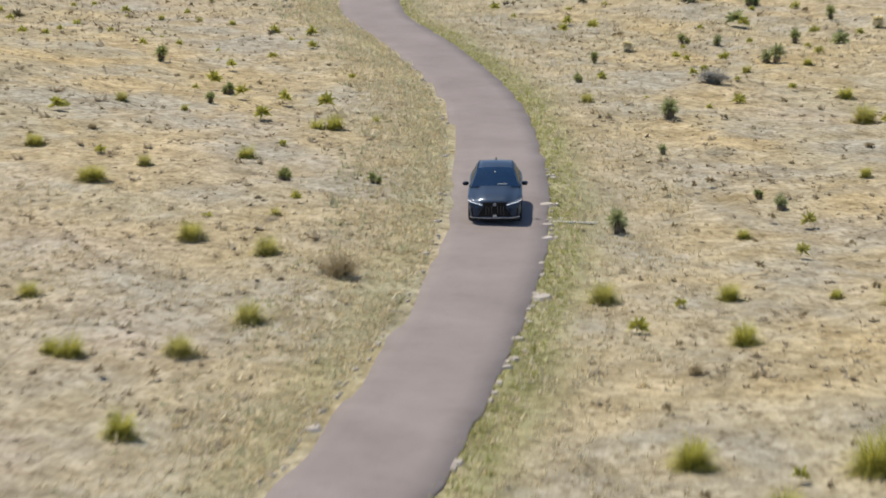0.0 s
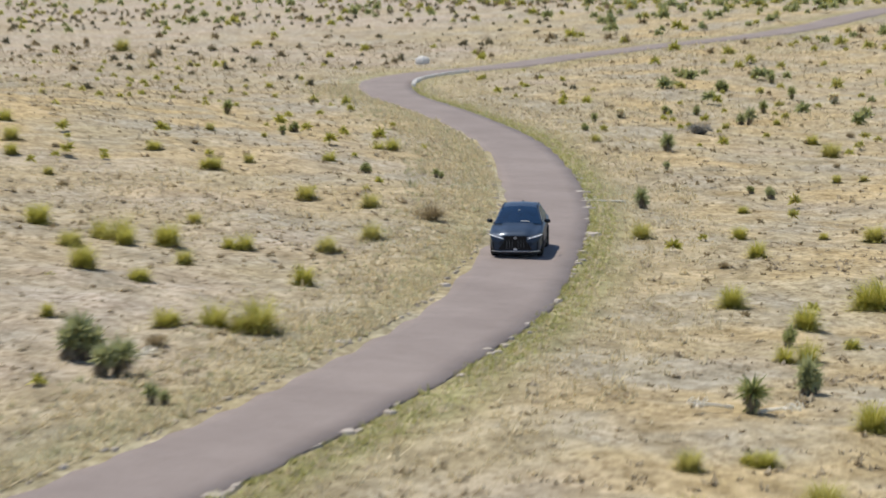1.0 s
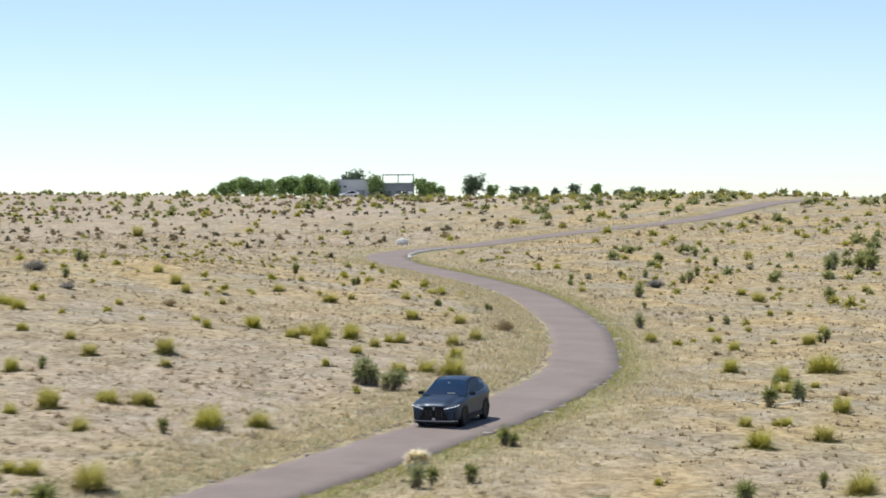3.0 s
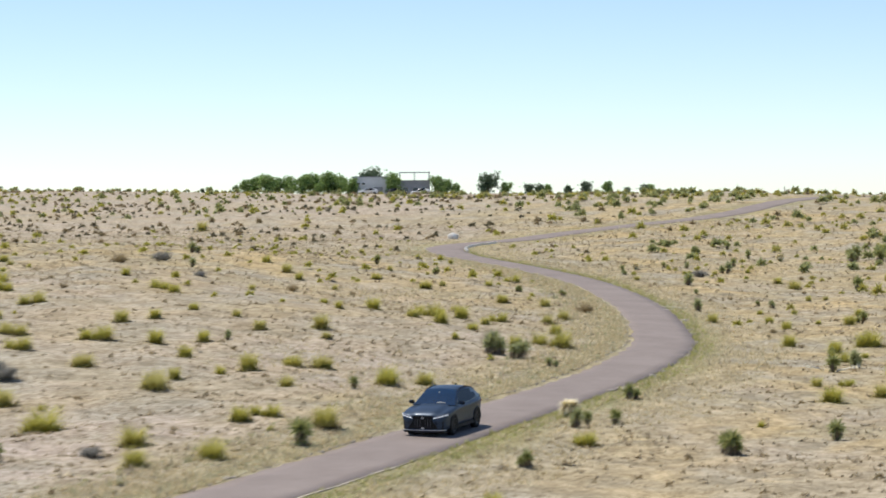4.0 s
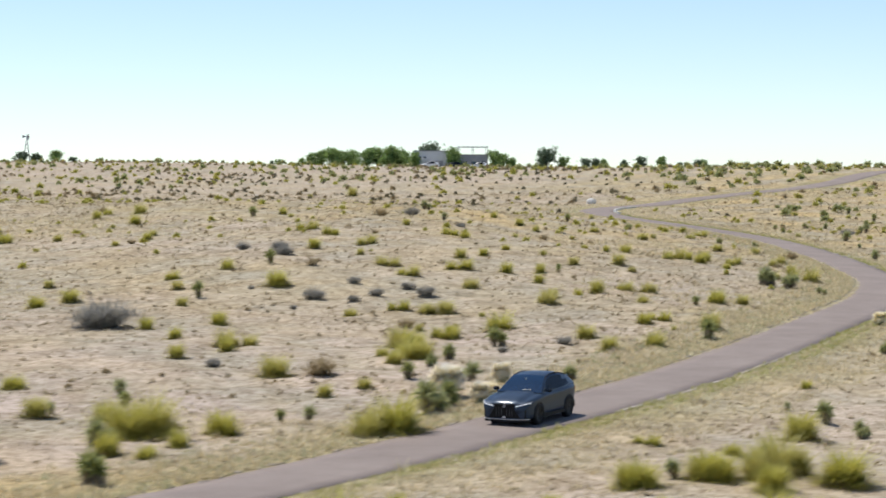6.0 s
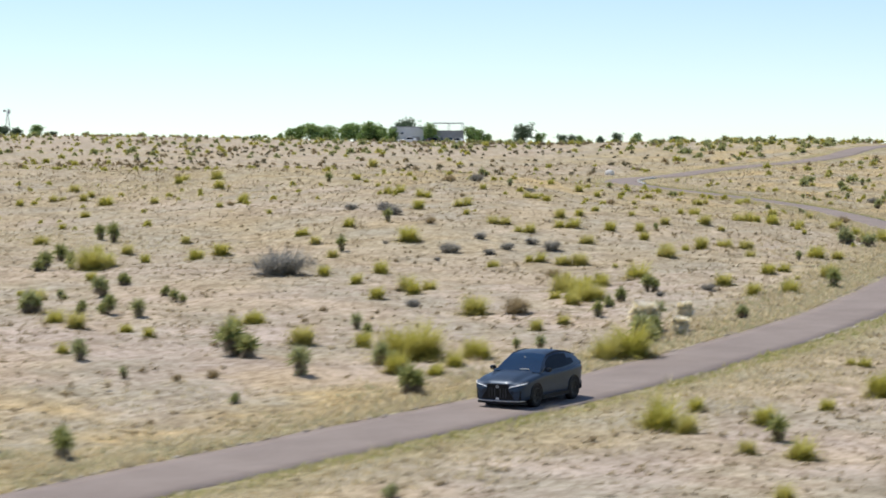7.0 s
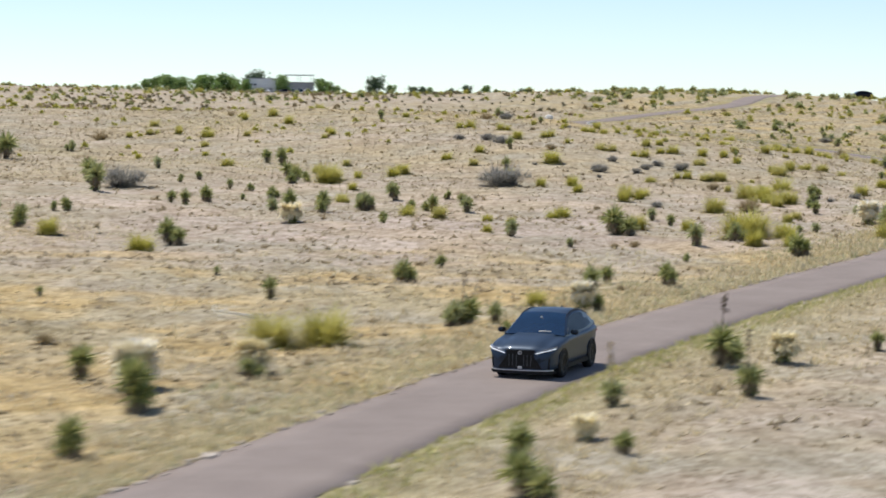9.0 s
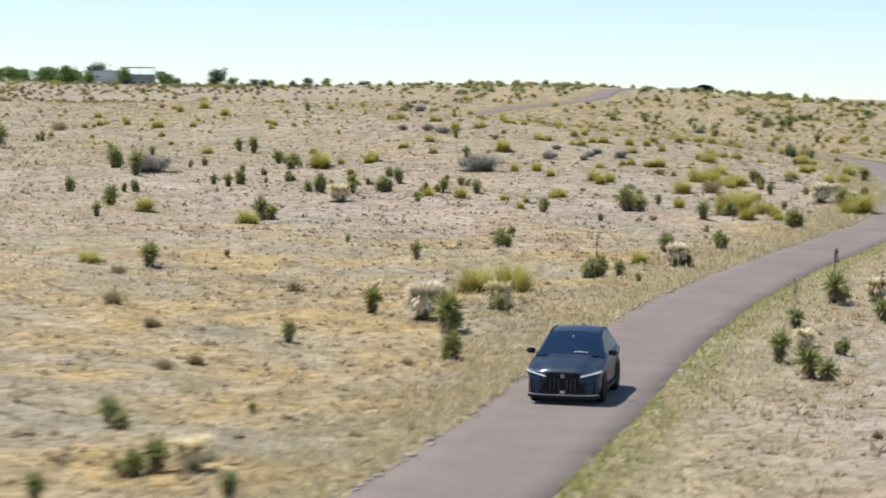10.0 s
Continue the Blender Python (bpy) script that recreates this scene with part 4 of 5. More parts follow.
def build_car(label, paint):
    car = tagged(empty_thing("suv"), label, "car")
    st = [(2.335, 0.58, 0.26, 0.62, 0.68), (2.31, 0.72, 0.235, 0.70, 0.76), (2.25, 0.82, 0.22, 0.765, 0.825), (2.10, 0.89, 0.21, 0.84, 0.905), (1.75, 0.928, 0.21, 0.925, 1.0), (1.35, 0.935, 0.21, 0.975, 1.06),
          (0.95, 0.93, 0.22, 1.02, 1.10), (0.3, 0.922, 0.22, 1.035, 1.09), (-0.5, 0.92, 0.22, 1.05, 1.09), (-1.2, 0.93, 0.22, 1.075, 1.11), (-1.75, 0.90, 0.23, 1.10, 1.13), (-2.05, 0.83, 0.27, 1.09, 1.12), (-2.24, 0.72, 0.32, 1.04, 1.07), (-2.33, 0.56, 0.38, 0.9, 0.95)]
    rows = []
    for x, w, zb, zs, zt in st:
        crease = 0.03 if 0.9 < x < 2.2 else 0.0
        rows.append([(x, 0, zb), (x, 0.78 * w, zb), (x, 0.93 * w, zb + 0.07), (x, 0.965 * w, zb + 0.25), (x, 0.95 * w, 0.60 if zs > 0.8 else 0.55), (x, 0.985 * w, zs - 0.16), (x, w, zs - 0.1), (x, 0.985 * w, zs - 0.04), (x, 0.93 * w, zs + 0.008),
                     (x, 0.8 * w, zs + 0.4 * (zt - zs) - 0.3 * crease), (x, 0.62 * w, zs + 0.62 * (zt - zs) - crease), (x, 0.55 * w, zs + 0.95 * (zt - zs)), (x, 0.3 * w, zt), (x, 0, zt + 0.006)])
    full = mirrored(rows)
    co, fa = loft(full)
    k = len(full[0])
    caps = [list(range(k)), list(range((len(full) - 1) * k, len(full) * k))]
    b_ = bmesh.new()
    vs = [b_.verts.new(c) for c in co]
    for f in fa:
        b_.faces.new([vs[i] for i in f])
    for cap in caps:
        b_.faces.new([vs[i] for i in cap])
    bmesh.ops.remove_doubles(b_, verts=b_.verts, dist=0.0005)
    bmesh.ops.recalc_face_normals(b_, faces=b_.faces)
    for f in b_.faces:
        f.smooth = True
    part("body", b_, paint, car)

    prof = [(1.02, 1.08), (0.8, 1.235), (0.56, 1.39), (0.33, 1.52), (0.15, 1.585), (-0.2, 1.64), (-0.6, 1.65), (-1.05, 1.62), (-1.45, 1.55), (-1.8, 1.455), (-2.0, 1.38), (-2.08, 1.3), (-2.24, 1.1)]
    crow = []
    for x, zr in prof:
        t = max(0.0, (zr - 1.08) / 0.56)
        wb = 0.875 if x > -1.2 else 0.875 - 0.14 * (-1.2 - x)
        zb = 1.03 + 0.05 * min(1, max(0, 0.9 - x)) + 0.1 * min(1, max(0, (-0.7 - x) / 0.9))
        we = wb - 0.235 * t
        crow.append([(x, wb, min(zb - 0.06, zr)), (x, wb - 0.025, min(zb + 0.03, zr)), (x, wb - 0.025 - (wb - we - 0.02) * 0.55, zb + (zr - 0.09 - zb) * 0.6 if t > 0.15 else zr), (x, we + 0.015, max(zr - 0.1, zb) if t > 0.15 else zr), (x, we - 0.06, zr - 0.03), (x, 0.38, zr), (x, 0, zr + 0.012)])
    cfull = [r + [(x, -y, z) for x, y, z in reversed(r[:-1])] for r in crow]
    co, fa = loft(cfull)
    cols = len(cfull[0]) - 1
    fam = {"windscreen": [], "roof": [], "rear_window": [], "side_window": [], "side_window_": [], "cabin_frame": []}
    for n, f in enumerate(fa):
        i, j = divmod(n, cols)
        side = j < 3 or j >= cols - 3
        if side:
            if 1 <= i <= 7 and (j in (1, 2) or j in (cols - 2, cols - 3)) and not (i == 7 and j in (2, cols - 3)) and not (i == 1 and j in (2, cols - 3)):
                fam["side_window" if j < 3 else "side_window_"].append(f)
            else:
                fam["cabin_frame"].append(f)
        elif i < 4:
            fam["windscreen" if 4 <= j < cols - 4 or i > 0 and 3 < j < cols - 4 else "cabin_frame"].append(f)
        elif i < 10:
            fam["roof"].append(f)
        else:
            fam["rear_window"].append(f)
    for n, fs in fam.items():
        if not fs:
            continue
        fs = np.array(fs)
        used, inv = np.unique(fs, return_inverse=True)
        me = mesh_of(n, co[used], inv.reshape(fs.shape))
        glass = "window" in n or n == "windscreen"
        part(n.rstrip("_"), me, M["side_glass"] if "side" in n or "rear" in n else M["glass"] if glass else paint, car, "dark tinted glass" if glass else "")

    # front
    spindle = [(-0.40, 0.775), (0.40, 0.775), (0.37, 0.66), (0.40, 0.56), (0.56, 0.36), (0.58, 0.285), (-0.58, 0.285), (-0.56, 0.36), (-0.40, 0.56), (-0.37, 0.66)]
    grille = part("grille", prism(spindle, "x", 2.15, 2.35, 0.01), M["gloss_black"], car, "large black hourglass grille")
    for q in range(6):
        z = 0.34 + 0.055 * q
        w = 0.36 + 0.75 * max(0.0, 0.55 - z)
        part("grille_bar", box(2.354, 0, z, 0.016, 2 * w, 0.012, 0.003), M["black"], grille)
    for y in (-0.3, -0.2, -0.1, 0.1, 0.2, 0.3):
        part("grille_bar", box(2.356, y, 0.5, 0.012, 0.012, 0.3, 0.003), M["satin"], grille, "satin grey upright bar")
    part("emblem", ring_mesh(0.03, 0.05, 2.352, 2.366, 18), M["chrome"], grille, "plain satin oval").matrix_basis = Matrix(((0, 1, 0, 0), (1, 0, 0, 0), (0, 0, 1, 0.70), (0, 0, 0, 1)))
    part("plate_bracket", box(2.362, 0, 0.315, 0.014, 0.12, 0.07, 0.006), M["chrome"], grille, "small pale bracket")
    part("front_lip", prism([(2.08, -0.86), (2.28, -0.75), (2.36, -0.5), (2.378, 0), (2.36, 0.5), (2.28, 0.75), (2.08, 0.86), (2.08, 0.7), (2.08, -0.7)], "z", 0.228, 0.252, 0.006), M["chrome"], car, "thin bright lower lip")
    part("front_skirt", prism([(2.02, -0.89), (2.27, -0.76), (2.345, -0.5), (2.365, 0), (2.345, 0.5), (2.27, 0.76), (2.02, 0.89)], "z", 0.15, 0.226, 0.01), M["black"], car)
    # pale reflection low in the windscreen, modelled as a thin light tube
    part("dash_card", mesh_of("dash_card", *tube([(0.965, 0.08, 1.142), (0.955, 0.25, 1.146), (0.95, 0.42, 1.142)], [0.014, 0.017, 0.013])), M["kerb"], car, "pale streak shaped as the dash reflection at the foot of the windscreen")
    part("sensor_box", box(0.45, 0, 1.475, 0.05, 0.07, 0.05, 0.012), M["kerb"], car, "small pale sensor at the top of the windscreen")
    part("spoiler", prism([(-1.86, -0.58), (-1.86, 0.58), (-2.12, 0.54), (-2.15, 0), (-2.12, -0.54)], "z", 1.385, 1.425, 0.012), paint, car)
    for s in (1, -1):
        hl = part("headlight", slanted([(2.34, s * 0.44), (2.28, s * 0.78), (2.06, s * 0.905), (1.94, s * 0.905), (2.1, s * 0.74), (2.24, s * 0.44)], 0.715, 0.755), M["lens"], car, "slim clear headlight")
        part("running_light", slanted([(2.352, s * 0.42), (2.29, s * 0.79), (2.07, s * 0.916), (2.05, s * 0.90), (2.26, s * 0.77), (2.32, s * 0.42)], 0.69, 0.712), M["lit"], hl, "lit white strip")
        part("side_intake", prism([(s * 0.62, 0.27), (s * 0.775, 0.27), (s * 0.795, 0.56), (s * 0.77, 0.6), (s * 0.73, 0.52)], "x", 1.95, 2.272, 0.012), M["black"], car, "black corner air intake")
        part("sill_cladding", box(-0.05, s * 0.87, 0.27, 2.0, 0.06, 0.13), M["black"], car)
        mirror = part("mirror", prism([(0.70, s * 0.90), (0.80, s * 0.92), (0.84, s * 1.09), (0.76, s * 1.13), (0.66, s * 1.10)], "z", 1.07, 1.2, 0.03), M["gloss_black"], car, "black door mirror")
        part("mirror_cap", prism([(0.74, s * 0.96), (0.83, s * 0.97), (0.845, s * 1.08), (0.76, s * 1.12)], "z", 1.10, 1.195, 0.025), paint, mirror)
        for x in (0.02, -0.95):
            part("door_handle", box(x, s * 0.915, 0.93, 0.2, 0.03, 0.03), paint, car)
        rail = tube([(0.3, s * 0.64, 1.49), (0.1, s * 0.625, 1.555), (-0.2, s * 0.605, 1.61), (-0.7, s * 0.595, 1.625), (-1.2, s * 0.59, 1.565), (-1.55, s * 0.585, 1.5), (-1.75, s * 0.575, 1.45)], [0.012, 0.02, 0.022, 0.022, 0.022, 0.02, 0.012])
        part("roof_rail", mesh_of("roof_rail", *rail), M["gloss_black"], car)
        part("tail_light", prism([(-2.0, s * 0.855), (-2.24, s * 0.735), (-2.34, s * 0.35), (-2.28, s * 0.35), (-2.18, s * 0.68), (-1.95, s * 0.82)], "z", 0.93, 1.0, 0.01), M["red_lens"], car, "red tail light")
        for x in (1.35, -1.34):
            arch = part("wheel_arch", ring_mesh(0.36, 0.43, 0.78, 0.912, 20, (-0.12, math.pi + 0.12)), M["black"], car, "black wheel arch cladding")
            arch.matrix_basis = Matrix.Translation((x, 0, 0.37)) @ Matrix.Diagonal((1, s, 1, 1))
            # no hollow is cut: a black disc stands for the shade behind the wheel
            well = part("wheel_well", ring_mesh(0.02, 0.40, 0.68, 0.902, 20), M["black"], car)
            well.matrix_basis = Matrix.Translation((x, 0, 0.37)) @ Matrix.Diagonal((1, s, 1, 1))
            wheel = part("wheel", ring_mesh(0.02, 0.07, 0.70, 0.916, 14), M["rim"], car)
            wheel.matrix_basis = pose(x, 0, 0.365)
            tyre = part("tyre", ring_mesh(0.255, 0.362, 0.70, 0.916, 28), M["tyre"], wheel)
            tyre.matrix_basis = Matrix.Diagonal((1, s, 1, 1))
            rim = ring_mesh(0.225, 0.258, 0.72, 0.912, 28)
            part("rim", rim, M["rim"], wheel).matrix_basis = Matrix.Diagonal((1, s, 1, 1))
            for q in range(5):
                a = 2 * math.pi * q / 5
                sp = part("spoke", prism([(0.06, -0.035), (0.235, -0.02), (0.235, 0.02), (0.06, 0.035)], "z", 0.87, 0.91, 0.006), M["rim"], wheel)
                sp.matrix_basis = Matrix.Diagonal((1, s, 1, 1)) @ Matrix.Rotation(a, 4, "Y") @ Matrix.Rotation(-math.pi / 2, 4, "X")
    part("antenna_fin", prism([(-1.25, 1.57), (-1.5, 1.53), (-1.48, 1.64)], "y", -0.025, 0.025, 0.008), M["gloss_black"], car)
    part("rear_bumper", prism([(-2.05, -0.82), (-2.27, -0.66), (-2.36, -0.45), (-2.37, 0.45), (-2.27, 0.66), (-2.05, 0.82)], "z", 0.25, 0.55, 0.03), M["black"], car)
    return car


car = build_car("dark blue-grey crossover driving along the winding road", M["paint"])


# ---- the ridge: parked cars, house, trees, windmill ----
def far_car(label, c, x, y, turn):
    ob = build_car(label, paint_mat("far_car_paint", c, 0.1))
    ob.name = "parked_car"
    ob.matrix_basis = pose(x, y, float(lay(x, y)) + 0.02, 0, 0, turn)
    return ob


far_car("black crossover parked on the crest of the slope", (0.012, 0.013, 0.015), 63.3, 262.9, 175)
far_car("white car parked before the house", (0.75, 0.75, 0.74), -14.2, 485, 190)
far_car("white car parked under the roof beside the house", (0.7, 0.71, 0.72), -2.2, 487.5, 170)
far_car("dark grey car parked before the house", (0.05, 0.055, 0.06), -7.4, 487, 10)


def house():
    wall = speckled("light_grey_render", (0.76, 0.76, 0.75), (0.82, 0.82, 0.81), 0.6)
    dark = speckled("grey_cladding", (0.36, 0.36, 0.375), (0.45, 0.45, 0.46), 0.8)
    pane = M["glass"]
    h = tagged(empty_thing("house"), "flat-roofed house in light and dark grey render among trees", "house")
    z = float(lay(-8.7, 494))
    h.matrix_basis = Matrix.LocRotScale((-8.7 + 13 * 0.745, 494 - 503 * 0.745, z - 0.2), None, (0.745, 0.745, 0.86))
    b = part("wall", box(-19.3, 503, 2.6, 11, 9, 5.2, 0.03), wall, h)
    part("roof", box(-19.3, 503, 5.32, 11.4, 9.4, 0.22, 0.03), dark, h)
    for x in (-23.1, -21.6):
        w = part("window", box(x, 498.45, 3.5, 1.1, 0.12, 0.6, 0.02), wall, h)
        part("pane", box(x, 498.37, 3.5, 0.95, 0.06, 0.48, 0.01), pane, w)
    part("garage_door", box(-17, 498.46, 1.4, 2.6, 0.1, 2.4, 0.02), dark, h, "dark grey door")
    part("wall", box(-5.8, 504, 2.1, 9.4, 8, 4.2, 0.03), dark, h, "dark grey wing")
    part("roof", box(-5.8, 504, 4.3, 9.9, 8.6, 0.2, 0.03), dark, h)
    for x in (-8.6, -5.6, -2.8):
        w = part("window", box(x, 499.95, 1.6, 1.8, 0.1, 1.9, 0.02), wall, h)
        part("pane", box(x, 499.87, 1.6, 1.6, 0.06, 1.7, 0.01), pane, w)
    for x in (-10.3, -5.7, -1.2):
        for y in (500.2, 507.8):
            part("pergola_post", box(x, y, 5.4, 0.14, 0.14, 2.0, 0.02), dark, h)
    for y in (500.2, 507.8):
        part("pergola_beam", box(-5.75, y, 6.45, 9.6, 0.16, 0.2, 0.02), dark, h)
    for q in range(7):
        part("pergola_slat", box(-10.2 + 1.5 * q, 504, 6.62, 0.12, 8.2, 0.12, 0.02), dark, h)


house()


def tree_proto(k):
    """A tree one metre high: forked trunk and a crown of many leaf sprays in uneven lobes."""
    rng = np.random.default_rng(900 + k)
    wood = [tube([(0, 0, -0.03), (0.01, 0.01, 0.2), (0.02, 0.0, 0.42)], [0.035, 0.028, 0.02])]
    leaf = []
    lobes = 12 + k % 4
    for j in range(lobes):
        a = rng.uniform(0, 6.28)
        q = rng.uniform(0.05, 0.36)
        c = (q * math.cos(a), q * math.sin(a), rng.uniform(0.24, 0.8) - 0.25 * q)
        wood.append(tube([(0.02, 0, 0.3), (c[0] * 0.5, c[1] * 0.5, c[2] * 0.75), c], [0.014, 0.009, 0.004], 4))
        for _ in range(34):
            p = np.array(c) + rng.normal(0, 0.095, 3)
            leaf.append(rosette(rng, p, 0.095, 10, 0.05))
    return merged("trunk", wood, True), merged("crown", leaf)


TREES = [(-44.5, 502.0, 1.8), (-42.1, 497.1, 2.7), (-39.8, 497.1, 3.4), (-37.1, 492.3, 3.8), (-34.7, 498.3, 3.3), (-32.2, 504.5, 3.6), (-29.2, 492.4, 3.8), (-26.3, 498.5, 4.2), (-23.1, 492.5, 4.5), (-20.8, 495.4, 3.8), (-18.5, 489.8, 3.4), (-12.7, 507.6, 5.7), (-12.2, 497.5, 3.6),
         (-8.1, 489.4, 4.3), (1.8, 490.1, 3.9), (3.9, 493.3, 3.2), (6.1, 492.0, 2.5), (12.0, 466.3, 4.2), (16.0, 466.0, 2.4), (20.5, 460.6, 2.1), (22.9, 460.4, 2.1), (24.7, 460.3, 1.9), (28.0, 449.9, 1.8), (31.8, 449.5, 2.5), (36.5, 449.0, 2.5), (40.5, 448.6, 1.5), (43.0, 438.1, 2.0)]
TREES_OUT = [(44.3, 437.9, 2.0), (45.7, 427.6, 1.1), (50.9, 396.1, 1.0), (-50.3, 491.7, 1.3), (-51.8, 490.6, 1.0), (-114.3, 515, 2.3), (-106.0, 516, 2.5), (-111.2, 519, 2.0), (-101.8, 518, 1.3)]


def plant_trees():
    rng = random.Random(4)
    protos = []
    for k in range(6):
        t = tagged(empty_thing("tree"), "leafy green tree on the ridge by the house" if k < 4 else "dark blue-green tree on the ridge", "tree", "trees on the ridge")
        a, b = tree_proto(k)
        part("trunk", a, M["bark"], t)
        part("crown", b, M["leaf"] if k < 4 else M["leaf_blue"], t)
        protos.append(t)
    for n, (x, y, h) in enumerate(TREES + TREES_OUT):
        p = protos[4 + n % 2] if n in (11, 17) or n > 18 and n % 3 else protos[n % 4]
        ob = copy_thing(p, Matrix.Identity(4))
        wide = 2.0 if x < -90 else 1.5 if 1 <= n <= 10 else 1.2 if n < 19 else 1.35
        ob.matrix_basis = Matrix.LocRotScale((x, y, float(lay(x, y)) - 0.05), Euler((0, 0, rng.uniform(0, 6.28))), (h * wide * rng.uniform(0.95, 1.2), h * wide, h * 1.28))
    hide_proto(protos)


plant_trees()


def windmill(x, y, h):
    t = tagged(empty_thing("windmill"), "grey steel lattice wind pump on the horizon", "windmill")
    t.matrix_basis = pose(x, y, float(lay(x, y)) - 0.3)
    steel = speckled("galvanised_steel", (0.3, 0.31, 0.32), (0.4, 0.41, 0.42), 2, rough=0.5, metal=0.6)
    for sx, sy in ((1, 1), (1, -1), (-1, 1), (-1, -1)):
        co, fa = tube([(sx * 0.8, sy * 0.8, 0), (sx * 0.1, sy * 0.1, h * 0.9)], [0.07, 0.05], 5)
        part("leg", mesh_of("leg", co, fa), steel, t)
    for q in range(6):
        z0, z1 = h * 0.14 * q, h * 0.14 * (q + 1)
        w0, w1 = 0.8 - 0.11 * q, 0.8 - 0.11 * (q + 1)
        for s in (1, -1):
            co, fa = tube([(-w0 * s, -w0, z0), (w1 * s, -w1, z1)], [0.035, 0.035], 4)
            part("brace", mesh_of("brace", co, fa), steel, t)
    wheel = part("fan_wheel", ring_mesh(0.05, 0.16, -0.1, 0.1, 12), steel, t)
    wheel.matrix_basis = pose(0, 0, h * 0.93, 0, 0, 66) @ Matrix.Translation((0, -0.35, 0))
    for q in range(12):
        vane = part("vane", box(0.5, 0, 0, 0.62, 0.03, 0.2, 0.006), steel, wheel)
        vane.matrix_basis = Matrix.Rotation(2 * math.pi * q / 12, 4, "Y") @ Matrix.Rotation(0.5, 4, "X")
    part("tail_vane", prism([(0.2, -0.04), (0.9, -0.3), (1.3, -0.3), (1.3, 0.3), (0.9, 0.3), (0.2, 0.04)], "y", -0.02, 0.02, 0.004), steel, t).matrix_basis = pose(0, 0, h * 0.93, 0, 0, 156)


windmill(-112.9, 515.6, 7.2)


def sign_post(x, y, h):
    t = tagged(empty_thing("post"), "thin pale post beside the road on the crest", "post")
    t.matrix_basis = pose(x, y, float(lay(x, y)) - 0.05)
    co, fa = tube([(0, 0, 0), (0, 0, h)], [0.06, 0.05], 6)
    part("pole", mesh_of("pole", co, fa), M["stalk"], t)
    part("cap", box(0, 0, h, 0.22, 0.1, 0.5, 0.02), M["kerb"], t)


sign_post(57.0, 354.1, 2.2)
sign_post(60.7, 353.4, 2.0)


# ---- small things by the road ----
def lump(name, seed, x, y, sx, sy, sz, material, label, category):
    b_ = bmesh.new()
    bmesh.ops.create_icosphere(b_, subdivisions=2, radius=1)
    r = random.Random(seed)
    for v in b_.verts:
        v.co *= 1 + 0.25 * (noise.noise(v.co * 1.7 + Vector((seed, 0, 0)))) + r.uniform(-0.05, 0.05)
    me = bpy.data.meshes.new(name)
    b_.to_mesh(me)
    b_.free()
    me.materials.append(material)
    ob = tagged(new(name, me), label, category)
    ob.matrix_basis = Matrix.LocRotScale((x, y, ground_z(x, y) + 0.25 * sz), Euler((0, 0, r.uniform(0, 6))), (sx, sy, sz))
    return ob


lump("white_rock", 3, -9.9, 181.5, 0.7, 0.5, 0.5, M["kerb"], "white boulder beside the bend of the road", "rock")


def fallen_stalk(x, y, turn, length, lean=4):
    co, fa = tube([(0, 0, 0), (length * 0.5, 0.08, 0.03), (length, -0.05, 0.0)], [0.045, 0.035, 0.02])
    r = np.random.default_rng(int(abs(x * 10)))
    pods = [rosette(r, (length * r.uniform(0.65, 1.0), r.normal(0, 0.09), r.normal(0.04, 0.05)), 0.1, 5, 0.07) for _ in range(18)]
    me = merged("fallen_stalk", [(co, fa)] + pods)
    me.materials.append(M["bloom"])
    tagged(new("fallen_stalk", me), "bleached fallen yucca flower stalk on the ground", "stalk").matrix_basis = pose(x, y, ground_z(x, y) + 0.08, 0, -lean, turn)


fallen_stalk(1.2, 85.2, 183, 1.8, 2)
fallen_stalk(1.2, 37.9, 215, 1.3, 10)
fallen_stalk(1.8, 37.6, -55, 1.5, 10)
fallen_stalk(-14.0, 41.4, -35, 1.5, 12)
fallen_stalk(-76.8, -65.8, 190, 1.5, 10)


